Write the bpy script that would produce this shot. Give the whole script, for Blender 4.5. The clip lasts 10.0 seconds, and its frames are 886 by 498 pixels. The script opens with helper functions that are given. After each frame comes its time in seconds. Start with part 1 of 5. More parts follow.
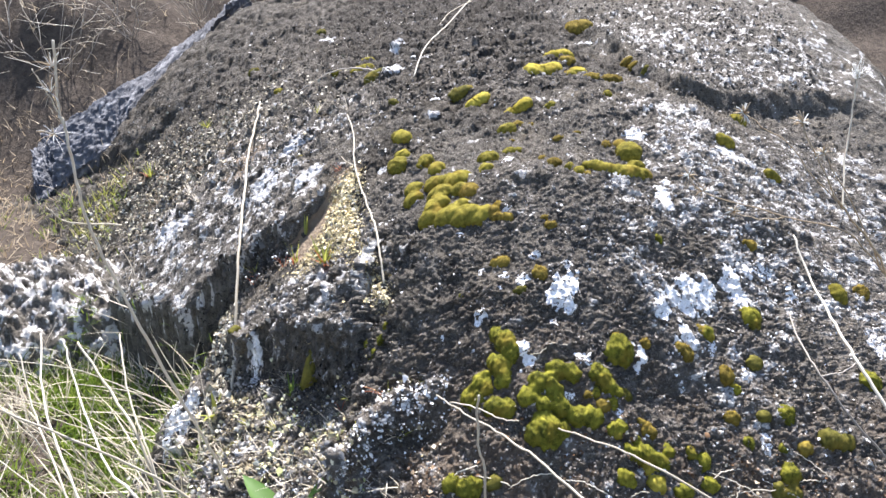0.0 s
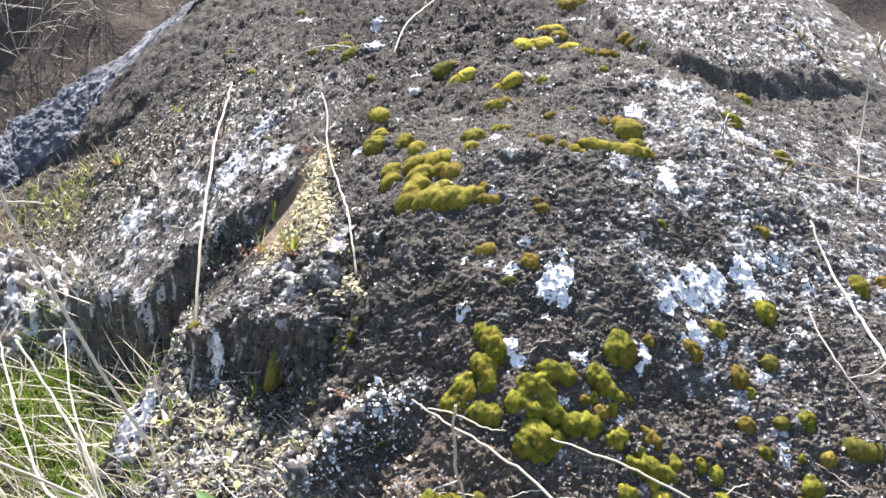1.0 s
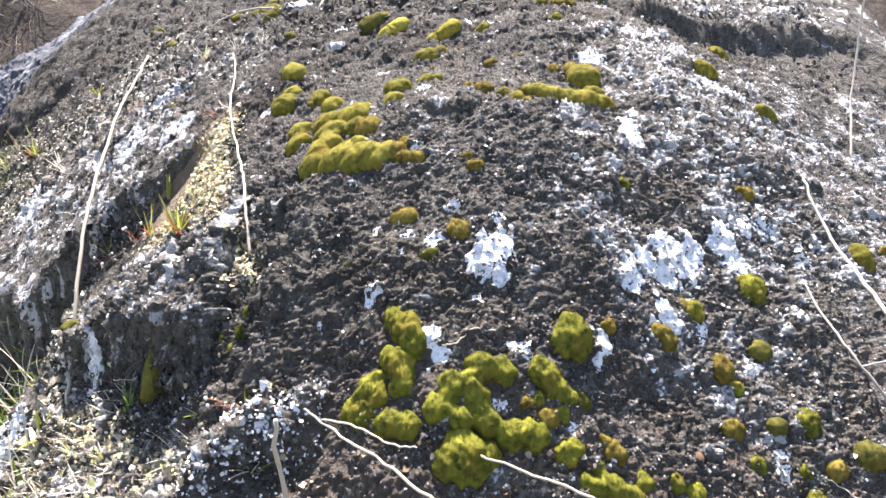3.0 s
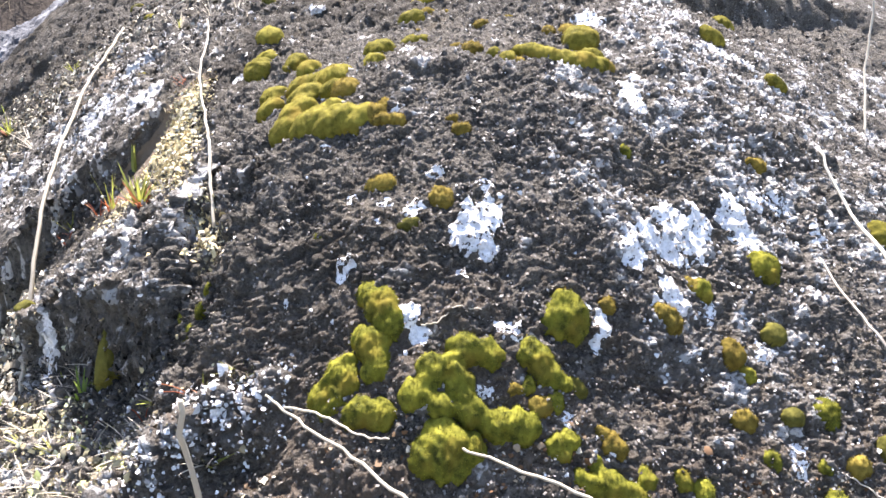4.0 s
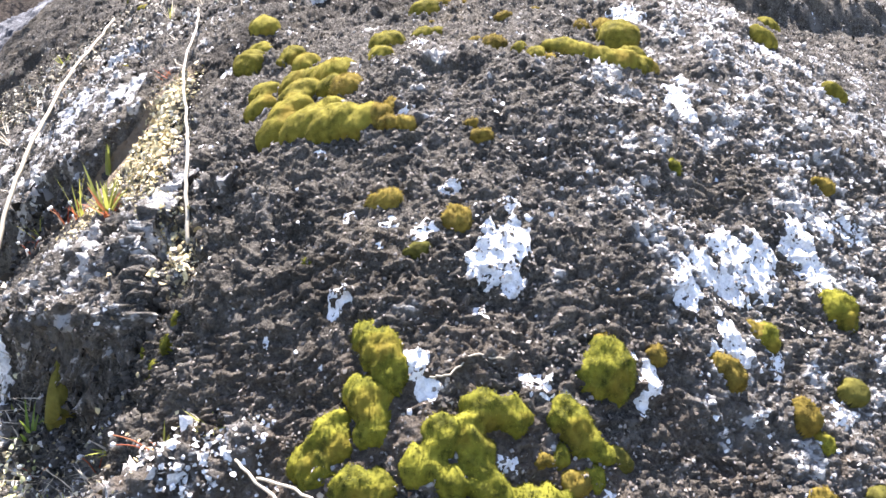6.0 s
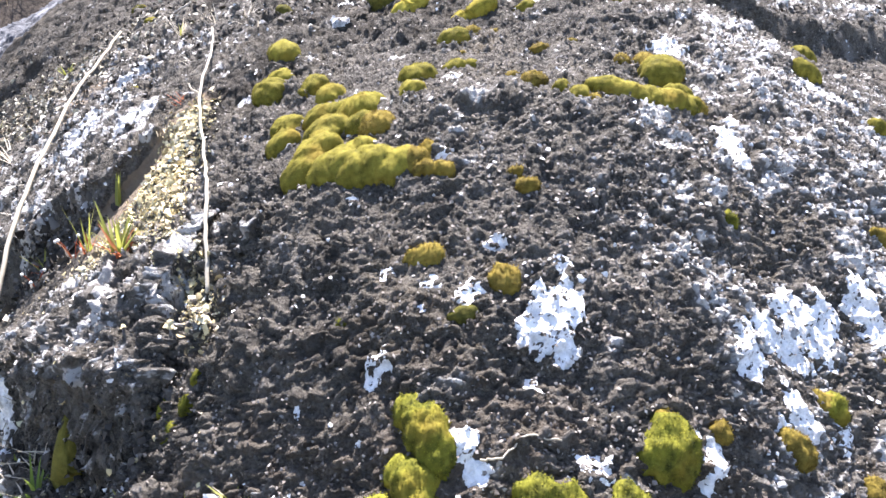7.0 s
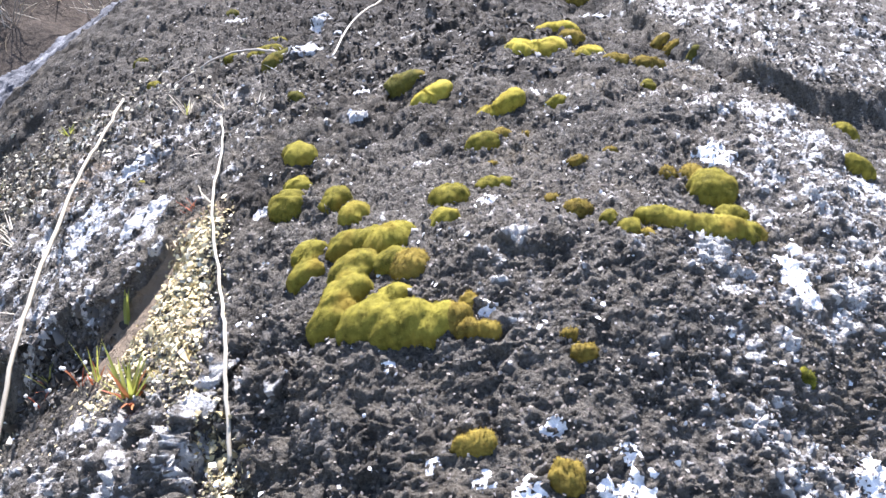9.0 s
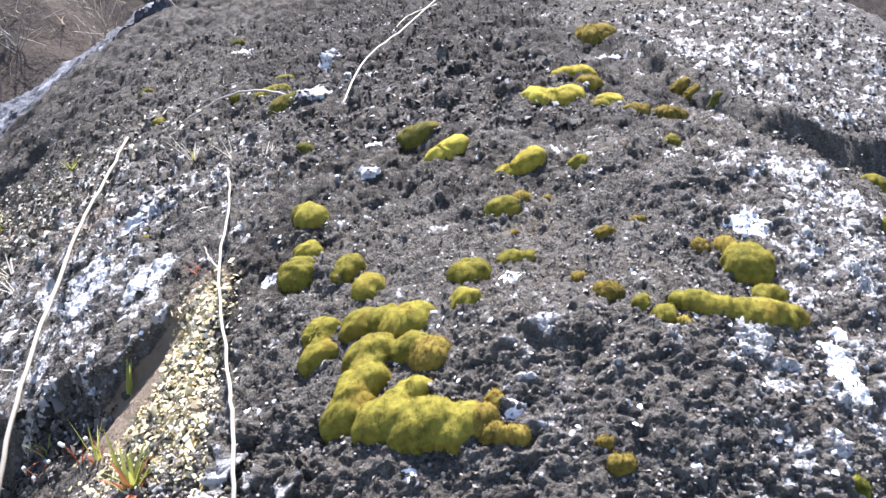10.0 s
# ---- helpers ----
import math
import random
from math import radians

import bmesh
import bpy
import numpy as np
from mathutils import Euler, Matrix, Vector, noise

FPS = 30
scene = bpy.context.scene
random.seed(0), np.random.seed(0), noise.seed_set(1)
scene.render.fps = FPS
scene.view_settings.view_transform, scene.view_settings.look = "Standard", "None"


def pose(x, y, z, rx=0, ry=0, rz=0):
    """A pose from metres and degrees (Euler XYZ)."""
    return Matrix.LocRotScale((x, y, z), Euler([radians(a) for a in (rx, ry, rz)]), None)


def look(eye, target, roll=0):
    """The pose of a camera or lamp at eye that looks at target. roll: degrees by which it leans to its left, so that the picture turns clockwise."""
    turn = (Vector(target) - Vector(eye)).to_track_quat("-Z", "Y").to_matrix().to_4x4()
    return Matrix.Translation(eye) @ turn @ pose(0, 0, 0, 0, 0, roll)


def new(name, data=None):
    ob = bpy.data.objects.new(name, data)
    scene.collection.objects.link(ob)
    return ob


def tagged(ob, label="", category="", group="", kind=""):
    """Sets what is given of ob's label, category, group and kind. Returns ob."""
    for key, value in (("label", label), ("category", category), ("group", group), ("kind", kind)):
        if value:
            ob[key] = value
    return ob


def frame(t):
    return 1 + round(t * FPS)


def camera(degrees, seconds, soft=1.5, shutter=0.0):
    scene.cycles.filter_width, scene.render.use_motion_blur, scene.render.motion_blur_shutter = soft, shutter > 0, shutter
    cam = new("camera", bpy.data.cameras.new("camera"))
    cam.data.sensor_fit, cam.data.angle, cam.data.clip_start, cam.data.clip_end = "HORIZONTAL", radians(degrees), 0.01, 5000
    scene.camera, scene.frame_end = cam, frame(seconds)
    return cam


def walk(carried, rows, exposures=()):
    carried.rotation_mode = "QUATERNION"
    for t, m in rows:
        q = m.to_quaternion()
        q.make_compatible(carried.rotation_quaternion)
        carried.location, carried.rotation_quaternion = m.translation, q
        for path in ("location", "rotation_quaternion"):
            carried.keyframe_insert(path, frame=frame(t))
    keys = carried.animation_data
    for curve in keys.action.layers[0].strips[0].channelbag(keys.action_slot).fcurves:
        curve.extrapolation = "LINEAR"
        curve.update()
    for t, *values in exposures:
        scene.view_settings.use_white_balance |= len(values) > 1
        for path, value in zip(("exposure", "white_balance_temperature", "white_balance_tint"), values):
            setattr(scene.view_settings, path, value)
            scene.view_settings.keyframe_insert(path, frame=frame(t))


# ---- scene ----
cam = camera(62.0, 10.0, soft=1.5)
# seconds, the eye and a point ahead of it in metres, roll in degrees
PATH = [
    (0, (0.024, 0.003, 0.797), (-0.022, 1.816, -0.045), -0.8),
    (0.5, (0.028, 0.048, 0.768), (0.0, 1.859, -0.081), -0.7),
    (1, (0.034, 0.092, 0.742), (0.017, 1.902, -0.108), -0.3),
    (1.5, (0.031, 0.129, 0.72), (0.021, 1.94, -0.128), -0.3),
    (2, (0.043, 0.175, 0.696), (0.063, 1.992, -0.14), -0.5),
    (2.5, (0.073, 0.207, 0.667), (0.113, 2.025, -0.166), -0.8),
    (4, (0.105, 0.281, 0.596), (0.167, 2.088, -0.259), 0.0),
    (4.5, (0.107, 0.311, 0.58), (0.169, 2.119, -0.272), 0.4),
    (5, (0.112, 0.335, 0.562), (0.171, 2.144, -0.289), 0.8),
    (6.5, (0.087, 0.401, 0.576), (0.142, 2.216, -0.261), 1.6),
    (7, (0.071, 0.425, 0.585), (0.135, 2.242, -0.249), 2.1),
    (7.5, (0.062, 0.442, 0.599), (0.14, 2.252, -0.248), 2.2),
    (8, (0.057, 0.466, 0.614), (0.127, 2.28, -0.225), 1.8),
    (8.5, (0.052, 0.481, 0.629), (0.115, 2.3, -0.199), 1.5),
    (9, (0.045, 0.509, 0.655), (0.103, 2.335, -0.157), 0.7),
    (9.5, (0.039, 0.536, 0.675), (0.092, 2.369, -0.123), 0.1),
    (10, (0.034, 0.558, 0.689), (0.082, 2.396, -0.098), 0.5),
]
EXPOSURES = [(0.0, 1.63, 6400, 16), (5.0, 2.03, 6600, 19), (7.0, 2.0, 6350, 19), (10.0, 1.70, 6000, 19)]
walk(cam, [(t, look(*p)) for t, *p in PATH], EXPOSURES)

# ---- world and light ----
SUN_HIGH, SUN_TURN = 56.0, -4.0   # degrees above the horizon, degrees to the right of straight ahead
world = bpy.data.worlds.new("sky")
scene.world = world
world.use_nodes = True
wn = world.node_tree.nodes
sky = wn.new("ShaderNodeTexSky")
sky.sky_type, sky.sun_disc = "NISHITA", False
sky.sun_elevation, sky.sun_rotation = radians(SUN_HIGH), radians(SUN_TURN)
world.node_tree.links.new(sky.outputs[0], wn["Background"].inputs[0])
wn["Background"].inputs[1].default_value = 0.10
sun = new("sun", bpy.data.lights.new("sun", "SUN"))
sun.data.energy, sun.data.angle, sun.data.color = 4.7, radians(0.5), (1.0, 0.985, 0.965)
sun.matrix_world = look((0, 0, 0), (-math.sin(radians(SUN_TURN)) * math.cos(radians(SUN_HIGH)),
                                    -math.cos(radians(SUN_TURN)) * math.cos(radians(SUN_HIGH)), -math.sin(radians(SUN_HIGH))))

# ---- materials ----


class Nodes:
    """A short way to write a node material."""

    def __init__(self, name, rough=0.9, gloss=0.3):
        self.mat = bpy.data.materials.new(name)
        self.mat.use_nodes = True
        self.tree = self.mat.node_tree
        self.bsdf = self.tree.nodes["Principled BSDF"]
        self.bsdf.inputs["Roughness"].default_value = rough
        self.bsdf.inputs["Specular IOR Level"].default_value = gloss
        self.place = self.tree.nodes.new("ShaderNodeTexCoord").outputs["Object"]

    def put(self, value, socket):
        if isinstance(value, bpy.types.NodeSocket):
            self.tree.links.new(value, socket)
        else:
            socket.default_value = value

    def noise(self, scale, detail=4.0, rough=0.6, warp=0.0, where=None):
        n = self.tree.nodes.new("ShaderNodeTexNoise")
        self.put(where or self.place, n.inputs["Vector"])
        for key, v in (("Scale", scale), ("Detail", detail), ("Roughness", rough), ("Distortion", warp)):
            n.inputs[key].default_value = v
        return n.outputs["Fac"]

    def ramp(self, fac, *stops):
        n = self.tree.nodes.new("ShaderNodeValToRGB")
        self.put(fac, n.inputs["Fac"])
        while len(n.color_ramp.elements) < len(stops):
            n.color_ramp.elements.new(0.5)
        for e, (at, c) in zip(n.color_ramp.elements, stops):
            e.position, e.color = at, (c, c, c, 1) if isinstance(c, (int, float)) else (*c, 1)
        return n.outputs["Color"]

    def mix(self, fac, a, b, kind="MIX"):
        n = self.tree.nodes.new("ShaderNodeMix")
        n.data_type, n.blend_type = "RGBA", kind
        self.put(fac, n.inputs[0])
        for v, s in ((a, n.inputs[6]), (b, n.inputs[7])):
            self.put((*v, 1) if isinstance(v, tuple) else v, s)
        return n.outputs[2]

    def sum(self, a, b, kind="ADD"):
        n = self.tree.nodes.new("ShaderNodeMath")
        n.operation = kind
        self.put(a, n.inputs[0])
        self.put(b, n.inputs[1])
        return n.outputs[0]

    def value(self, key):
        n = self.tree.nodes.new("ShaderNodeAttribute")
        n.attribute_name = key
        return n.outputs["Fac"]

    def axis(self, i):
        n = self.tree.nodes.new("ShaderNodeSeparateXYZ")
        self.put(self.place, n.inputs[0])
        return n.outputs[i]

    def random(self):
        return self.tree.nodes.new("ShaderNodeObjectInfo").outputs["Random"]

    def island(self):
        return self.tree.nodes.new("ShaderNodeNewGeometry").outputs["Random Per Island"]

    def bump(self, height, strength, distance):
        n = self.tree.nodes.new("ShaderNodeBump")
        self.put(height, n.inputs["Height"])
        n.inputs["Strength"].default_value, n.inputs["Distance"].default_value = strength, distance
        self.put(n.outputs["Normal"], self.bsdf.inputs["Normal"])

    def colour(self, c):
        self.put(c if isinstance(c, bpy.types.NodeSocket) else (*c, 1), self.bsdf.inputs["Base Color"])
        return self.mat


def leafy(n, share):
    """Lets light through, as thin leaves do."""
    t, mixed = n.tree.nodes.new("ShaderNodeBsdfTranslucent"), n.tree.nodes.new("ShaderNodeMixShader")
    for link in n.bsdf.inputs["Base Color"].links:
        n.tree.links.new(link.from_socket, t.inputs["Color"])
    mixed.inputs[0].default_value = share
    n.tree.links.new(n.bsdf.outputs[0], mixed.inputs[1])
    n.tree.links.new(t.outputs[0], mixed.inputs[2])
    n.tree.links.new(mixed.outputs[0], n.tree.nodes["Material Output"].inputs["Surface"])
    return n.mat


m = Nodes("weathered_rock", 0.85, 0.2)
grit = m.noise(420, 5, 0.7)
fine = m.noise(130, 4, 0.65)
broad = m.noise(16, 5, 0.6)
tone = m.mix(m.ramp(broad, (0.38, 0), (0.62, 1)), (0.054, 0.048, 0.040), (0.122, 0.107, 0.086))
tone = m.mix(m.ramp(m.noise(11, 6, 0.65), (0.50, 0), (0.66, 0.8)), tone, (0.120, 0.092, 0.055))
tone = m.mix(m.ramp(m.noise(6.5, 6, 0.7), (0.46, 0), (0.62, 0.55)), tone, (0.036, 0.032, 0.028))
tone = m.mix(m.ramp(grit, (0.40, 0), (0.65, 1)), tone, (0.205, 0.185, 0.150))
tone = m.mix(m.ramp(m.noise(60, 5, 0.7), (0.36, 0.6), (0.50, 0)), tone, (0.030, 0.027, 0.023))
# low whiteness darkens: barer upper rock, and the shade painted by whiteness()
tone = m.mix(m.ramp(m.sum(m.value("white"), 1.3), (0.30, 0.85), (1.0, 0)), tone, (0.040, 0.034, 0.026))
tone = m.mix(m.sum(m.ramp(m.axis(1), (0.60, 0.9), (0.82, 0)), m.ramp(m.noise(24, 5, 0.6), (0.38, 0), (0.58, 1)), "MULTIPLY"), tone, (0.165, 0.118, 0.080))
crust = m.sum(m.sum(m.value("grain"), 0.55, "MULTIPLY"), m.sum(m.value("who"), 0.16, "MULTIPLY"))
crust = m.sum(crust, m.sum(m.noise(30, 4, 0.6), 1.0, "MULTIPLY"))
crust = m.sum(crust, m.sum(fine, 0.40, "MULTIPLY"))
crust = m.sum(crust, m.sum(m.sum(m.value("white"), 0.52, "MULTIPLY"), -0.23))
pale = m.ramp(m.sum(crust, 0.5, "MULTIPLY"), (0.555, 0), (0.595, 1))
tone = m.mix(m.ramp(m.sum(crust, 0.5, "MULTIPLY"), (0.44, 0), (0.56, 1)), tone, (0.195, 0.178, 0.152))
tone = m.mix(pale, tone, m.mix(m.noise(60, 2), (0.46, 0.44, 0.41), (0.76, 0.74, 0.69)))
sand = m.mix(m.noise(90, 4), (0.19, 0.14, 0.095), (0.33, 0.26, 0.18))
tone = m.mix(m.ramp(m.sum(m.value("soil"), m.sum(fine, 0.5, "MULTIPLY")), (0.7, 0), (0.85, 1)), tone, sand)
m.bump(m.sum(grit, m.sum(fine, 1.5, "MULTIPLY")), 1.0, 0.0045)
rock_mat = m.colour(tone)

m = Nodes("blue_grey_slab", 0.7, 0.3)
n1 = m.noise(30, 5, 0.65)
tone = m.mix(m.ramp(n1, (0.35, 0), (0.65, 1)), (0.045, 0.048, 0.056), (0.115, 0.120, 0.132))
m.bump(m.sum(n1, m.noise(150, 4)), 0.8, 0.006)
slab_mat = m.colour(m.mix(m.sum(m.value("white"), 0.5, "MULTIPLY"), tone, (0.34, 0.345, 0.35)))

m = Nodes("white_lichen", 0.85, 0.2)
n1 = m.noise(120, 4, 0.7)
m.bump(m.sum(n1, m.noise(500, 3)), 0.8, 0.0015)
lichen_mat = m.colour(m.mix(m.ramp(n1, (0.3, 0), (0.6, 1)), (0.50, 0.49, 0.46), (0.88, 0.87, 0.84)))

m = Nodes("grey_lichen", 0.85, 0.2)
n1 = m.noise(90, 5, 0.7)
m.bump(m.sum(n1, m.noise(300, 3)), 0.8, 0.003)
grey_lichen_mat = m.colour(m.mix(m.ramp(n1, (0.3, 0), (0.6, 1)), (0.24, 0.235, 0.225), (0.60, 0.595, 0.575)))

m = Nodes("pale_flakes", 0.75, 0.25)
flake_mat = m.colour(m.ramp(m.island(), (0.0, (0.07, 0.056, 0.045)), (0.5, (0.22, 0.19, 0.16)), (0.95, (0.32, 0.29, 0.25)), (1.0, (0.52, 0.50, 0.46))))
# dark scale colours of the upper rock, reused as painted shade on the block face
m = Nodes("upper_flakes", 0.8, 0.25)
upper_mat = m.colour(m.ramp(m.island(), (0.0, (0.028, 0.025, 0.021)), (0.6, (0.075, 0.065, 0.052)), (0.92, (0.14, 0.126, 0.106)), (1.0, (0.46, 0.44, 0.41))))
m = Nodes("yellow_flakes", 0.8, 0.2)
yellow_mat = m.colour(m.ramp(m.island(), (0.0, (0.20, 0.165, 0.11)), (0.35, (0.50, 0.41, 0.215)), (0.75, (0.67, 0.565, 0.315)), (1.0, (0.76, 0.72, 0.60))))


def moss(name, dark, mid, light, share):
    n = Nodes(name, 0.85, 0.1)
    c = n.mix(n.ramp(n.noise(110, 4, 0.7), (0.38, 0), (0.58, 1)), dark, mid)
    c = n.mix(n.ramp(n.sum(n.sum(n.island(), 0.30, "MULTIPLY"), n.sum(n.noise(140, 4), 0.8, "MULTIPLY")), (0.42, 0), (0.88, 1)), c, light)
    c = n.mix(n.ramp(n.noise(28, 3), (0.53, 0), (0.70, 0.75)), c, (0.22, 0.15, 0.025))
    n.bump(n.noise(700, 3, 0.7), 0.6, 0.0010)
    n.colour(c)
    return leafy(n, share)


MOSS_TONES = [("green_moss", (0.048, 0.051, 0.010), (0.132, 0.133, 0.017), (0.33, 0.305, 0.038)),
              ("brown_moss", (0.085, 0.062, 0.014), (0.19, 0.135, 0.026), (0.33, 0.25, 0.05)),
              ("bright_moss", (0.17, 0.135, 0.018), (0.32, 0.26, 0.032), (0.50, 0.42, 0.07)),
              ("dull_moss", (0.055, 0.052, 0.012), (0.10, 0.092, 0.018), (0.18, 0.16, 0.035)),
              ("olive_moss", (0.085, 0.075, 0.012), (0.155, 0.134, 0.020), (0.33, 0.28, 0.045))]
MOSS = [moss(*tone, 0.06) for tone in MOSS_TONES]
MOSS_TIP = [moss(name + "_tips", *[tuple(1.15 * v for v in c) for c in tones], 0.3) for name, *tones in MOSS_TONES]


def plant(name, share, *stops):
    n = Nodes(name, 0.55, 0.35)
    n.colour(n.mix(n.noise(200, 2), n.ramp(n.island(), *stops), n.ramp(n.random(), *stops)))
    return leafy(n, share)


grass_mat = plant("green_grass", 0.45, (0.0, (0.09, 0.15, 0.02)), (0.6, (0.19, 0.27, 0.04)), (1.0, (0.36, 0.40, 0.10)))
straw_mat = plant("straw", 0.25, (0.0, (0.42, 0.36, 0.25)), (0.5, (0.62, 0.55, 0.42)), (1.0, (0.80, 0.75, 0.64)))
red_mat = plant("red_leaf", 0.4, (0.0, (0.30, 0.06, 0.03)), (0.6, (0.45, 0.14, 0.06)), (1.0, (0.52, 0.30, 0.12)))
lime_mat = plant("lime_leaf", 0.45, (0.0, (0.19, 0.23, 0.04)), (0.6, (0.36, 0.37, 0.08)), (1.0, (0.56, 0.50, 0.17)))
broad_mat = plant("broad_leaf", 0.35, (0.0, (0.06, 0.13, 0.025)), (1.0, (0.11, 0.22, 0.04)))
twig_mat = plant("grey_twig", 0.0, (0.0, (0.14, 0.115, 0.09)), (0.6, (0.30, 0.26, 0.21)), (1.0, (0.50, 0.45, 0.38)))
m = Nodes("tan_crust", 0.85, 0.2)
tan_mat = m.colour(m.ramp(m.island(), (0.0, (0.06, 0.052, 0.040)), (0.4, (0.16, 0.138, 0.10)), (0.7, (0.42, 0.38, 0.27)), (1.0, (0.68, 0.64, 0.53))))
m = Nodes("pale_leaflets", 0.7, 0.3)
leaflet_mat = m.colour(m.ramp(m.island(), (0.0, (0.09, 0.07, 0.045)), (0.3, (0.24, 0.20, 0.12)), (0.6, (0.48, 0.44, 0.28)), (0.8, (0.42, 0.45, 0.16)), (1.0, (0.72, 0.69, 0.58))))
m = Nodes("dead_leaves", 0.8, 0.2)
litter_mat = m.colour(m.ramp(m.island(), (0.0, (0.10, 0.05, 0.022)), (0.3, (0.20, 0.115, 0.06)), (0.6, (0.34, 0.26, 0.17)), (1.0, (0.60, 0.53, 0.40))))
husk_mat = plant("tan_husk", 0.35, (0.0, (0.34, 0.26, 0.16)), (0.6, (0.52, 0.42, 0.28)), (1.0, (0.68, 0.60, 0.46)))
bloom_mat = plant("white_bloom", 0.3, (0.0, (0.75, 0.75, 0.70)), (1.0, (0.85, 0.85, 0.82)))

m = Nodes("earth", 0.95, 0.1)
e = m.noise(3, 6, 0.65)
m.bump(m.noise(60, 6, 0.7), 0.7, 0.02)
earth_mat = m.colour(m.mix(m.ramp(m.noise(40, 5, 0.7), (0.35, 0), (0.7, 1)), m.mix(e, (0.030, 0.025, 0.021), (0.068, 0.055, 0.043)), (0.115, 0.093, 0.072)))

# ---- shape of the outcrop ----
# broad swells (6 x 6) and narrower ones on the nose (6 x 5): heights in metres
BROAD = np.array([
    -0.476, -0.037, -0.126, -0.176, -0.150, -0.225, -0.007, -0.058, -0.480,
    0.371, -0.176, 0.081, -0.319, -0.259, 0.244, -0.052, 0.277, -0.247,
    0.060, -0.391, 0.253, -0.100, 0.129, 0.096, -0.439, 0.453, -0.260,
    0.251, 0.102, -0.109, -0.302, -0.180, 0.428, -0.207, 0.208, -0.103])
NARROW = np.array([
    0.124, -0.050, 0.056, 0.005, -0.053, 0.119, 0.044, -0.005, 0.069, 0.104,
    -0.081, 0.078, -0.094, 0.099, -0.021, 0.034, 0.048, -0.060, 0.021, 0.089,
    -0.034, -0.013, 0.053, -0.014, 0.024, -0.011, 0.032, 0.013, -0.043, -0.024])
BX, BY = [a.ravel() for a in np.meshgrid(np.linspace(-1.7, 1.3, 6), np.linspace(0.3, 3.3, 6))]
NX, NY = [a.ravel() for a in np.meshgrid(np.linspace(-0.45, 0.6, 6), np.linspace(0.6, 1.4, 5))]


def swell(x, y):
    z = np.full_like(x, 0.279)
    for c, u, v in zip(BROAD, BX, BY):
        z += c * np.exp(-((x - u) ** 2 + (y - v) ** 2) / 0.5)
    for c, u, v in zip(NARROW, NX, NY):
        z += c * np.exp(-((x - u) ** 2 + (y - v) ** 2) / 0.08)
    return z


def smooth(a, b, v):
    k = np.clip((v - a) / (b - a), 0, 1)
    return k * k * (3 - 2 * k)


def along(x, y, line):
    """Signed distance to a line of points (plus on its left), and how far along it, 0 to 1."""
    best, side, part = np.full_like(x, 9.0), np.ones_like(x), np.zeros_like(x)
    n = len(line) - 1
    for i in range(n):
        (ax, ay), (bx, by) = line[i], line[i + 1]
        dx, dy = bx - ax, by - ay
        k = np.clip(((x - ax) * dx + (y - ay) * dy) / (dx * dx + dy * dy), 0, 1)
        d = np.hypot(x - ax - k * dx, y - ay - k * dy)
        near = d < best
        best = np.where(near, d, best)
        side = np.where(near, np.sign(dx * (y - ay) - dy * (x - ax)), side)
        part = np.where(near, (i + k) / n, part)
    return best * side, part


# lines of the ledges; the higher side lies on the left of each
SLAB_EDGE = [(-0.86, 1.65), (-0.78, 1.465), (-0.62, 1.310), (-0.50, 1.195), (-0.41, 1.190), (-0.33, 1.17), (-0.25, 1.125), (-0.20, 1.15), (-0.165, 1.18)]
BLOCK_EDGE = [(-0.38, 1.055), (-0.327, 0.985), (-0.277, 0.960), (-0.226, 0.920), (-0.19, 0.878), (-0.145, 0.848), (-0.10, 0.835)]
SHELF_EDGE = [(1.0, 1.50), (0.76, 1.46), (0.66, 1.41), (0.56, 1.37), (0.47, 1.34), (0.41, 1.35), (0.37, 1.42), (0.345, 1.52), (0.28, 1.74)]
SHELF_EDGE.reverse()
BLUE_EDGE = [(-1.55, 2.55), (-1.40, 2.50), (-1.30, 2.48), (-1.12, 2.36), (-0.96, 2.34), (-0.8, 2.4)]
GROOVE = [(-0.108, 0.835), (-0.108, 0.855), (-0.109, 0.875), (-0.110, 0.895), (-0.104, 0.920), (-0.094, 0.945)]
RIB = [(-0.395, 1.11), (-0.375, 1.04), (-0.36, 0.97), (-0.345, 0.90)]
RIDGE = [(-0.120, 0.685), (-0.075, 0.712), (-0.042, 0.725), (-0.012, 0.730)]


def grid_noise(x, y, size, seed):
    """Smooth noise, -1 to 1, with lumps of the given size."""
    u, v = x / size + 57.3 * seed, y / size - 31.7 * seed
    iu, iv = np.floor(u).astype(np.int64), np.floor(v).astype(np.int64)
    fu, fv = u - iu, v - iv
    su, sv = fu * fu * fu * (fu * (6 * fu - 15) + 10), fv * fv * fv * (fv * (6 * fv - 15) + 10)

    def slope(a, b, p, q):
        h = (a * 374761393 + b * 668265263 + seed * 974711) & 0xFFFFFFFF
        h = ((h ^ (h >> 13)) * 1274126177) & 0xFFFFFFFF
        t = ((h ^ (h >> 16)) & 1023) * (2 * np.pi / 1024)
        return np.cos(t) * p + np.sin(t) * q
    lo = slope(iu, iv, fu, fv) * (1 - su) + slope(iu + 1, iv, fu - 1, fv) * su
    hi = slope(iu, iv + 1, fu, fv - 1) * (1 - su) + slope(iu + 1, iv + 1, fu - 1, fv - 1) * su
    return 1.5 * (lo * (1 - sv) + hi * sv)


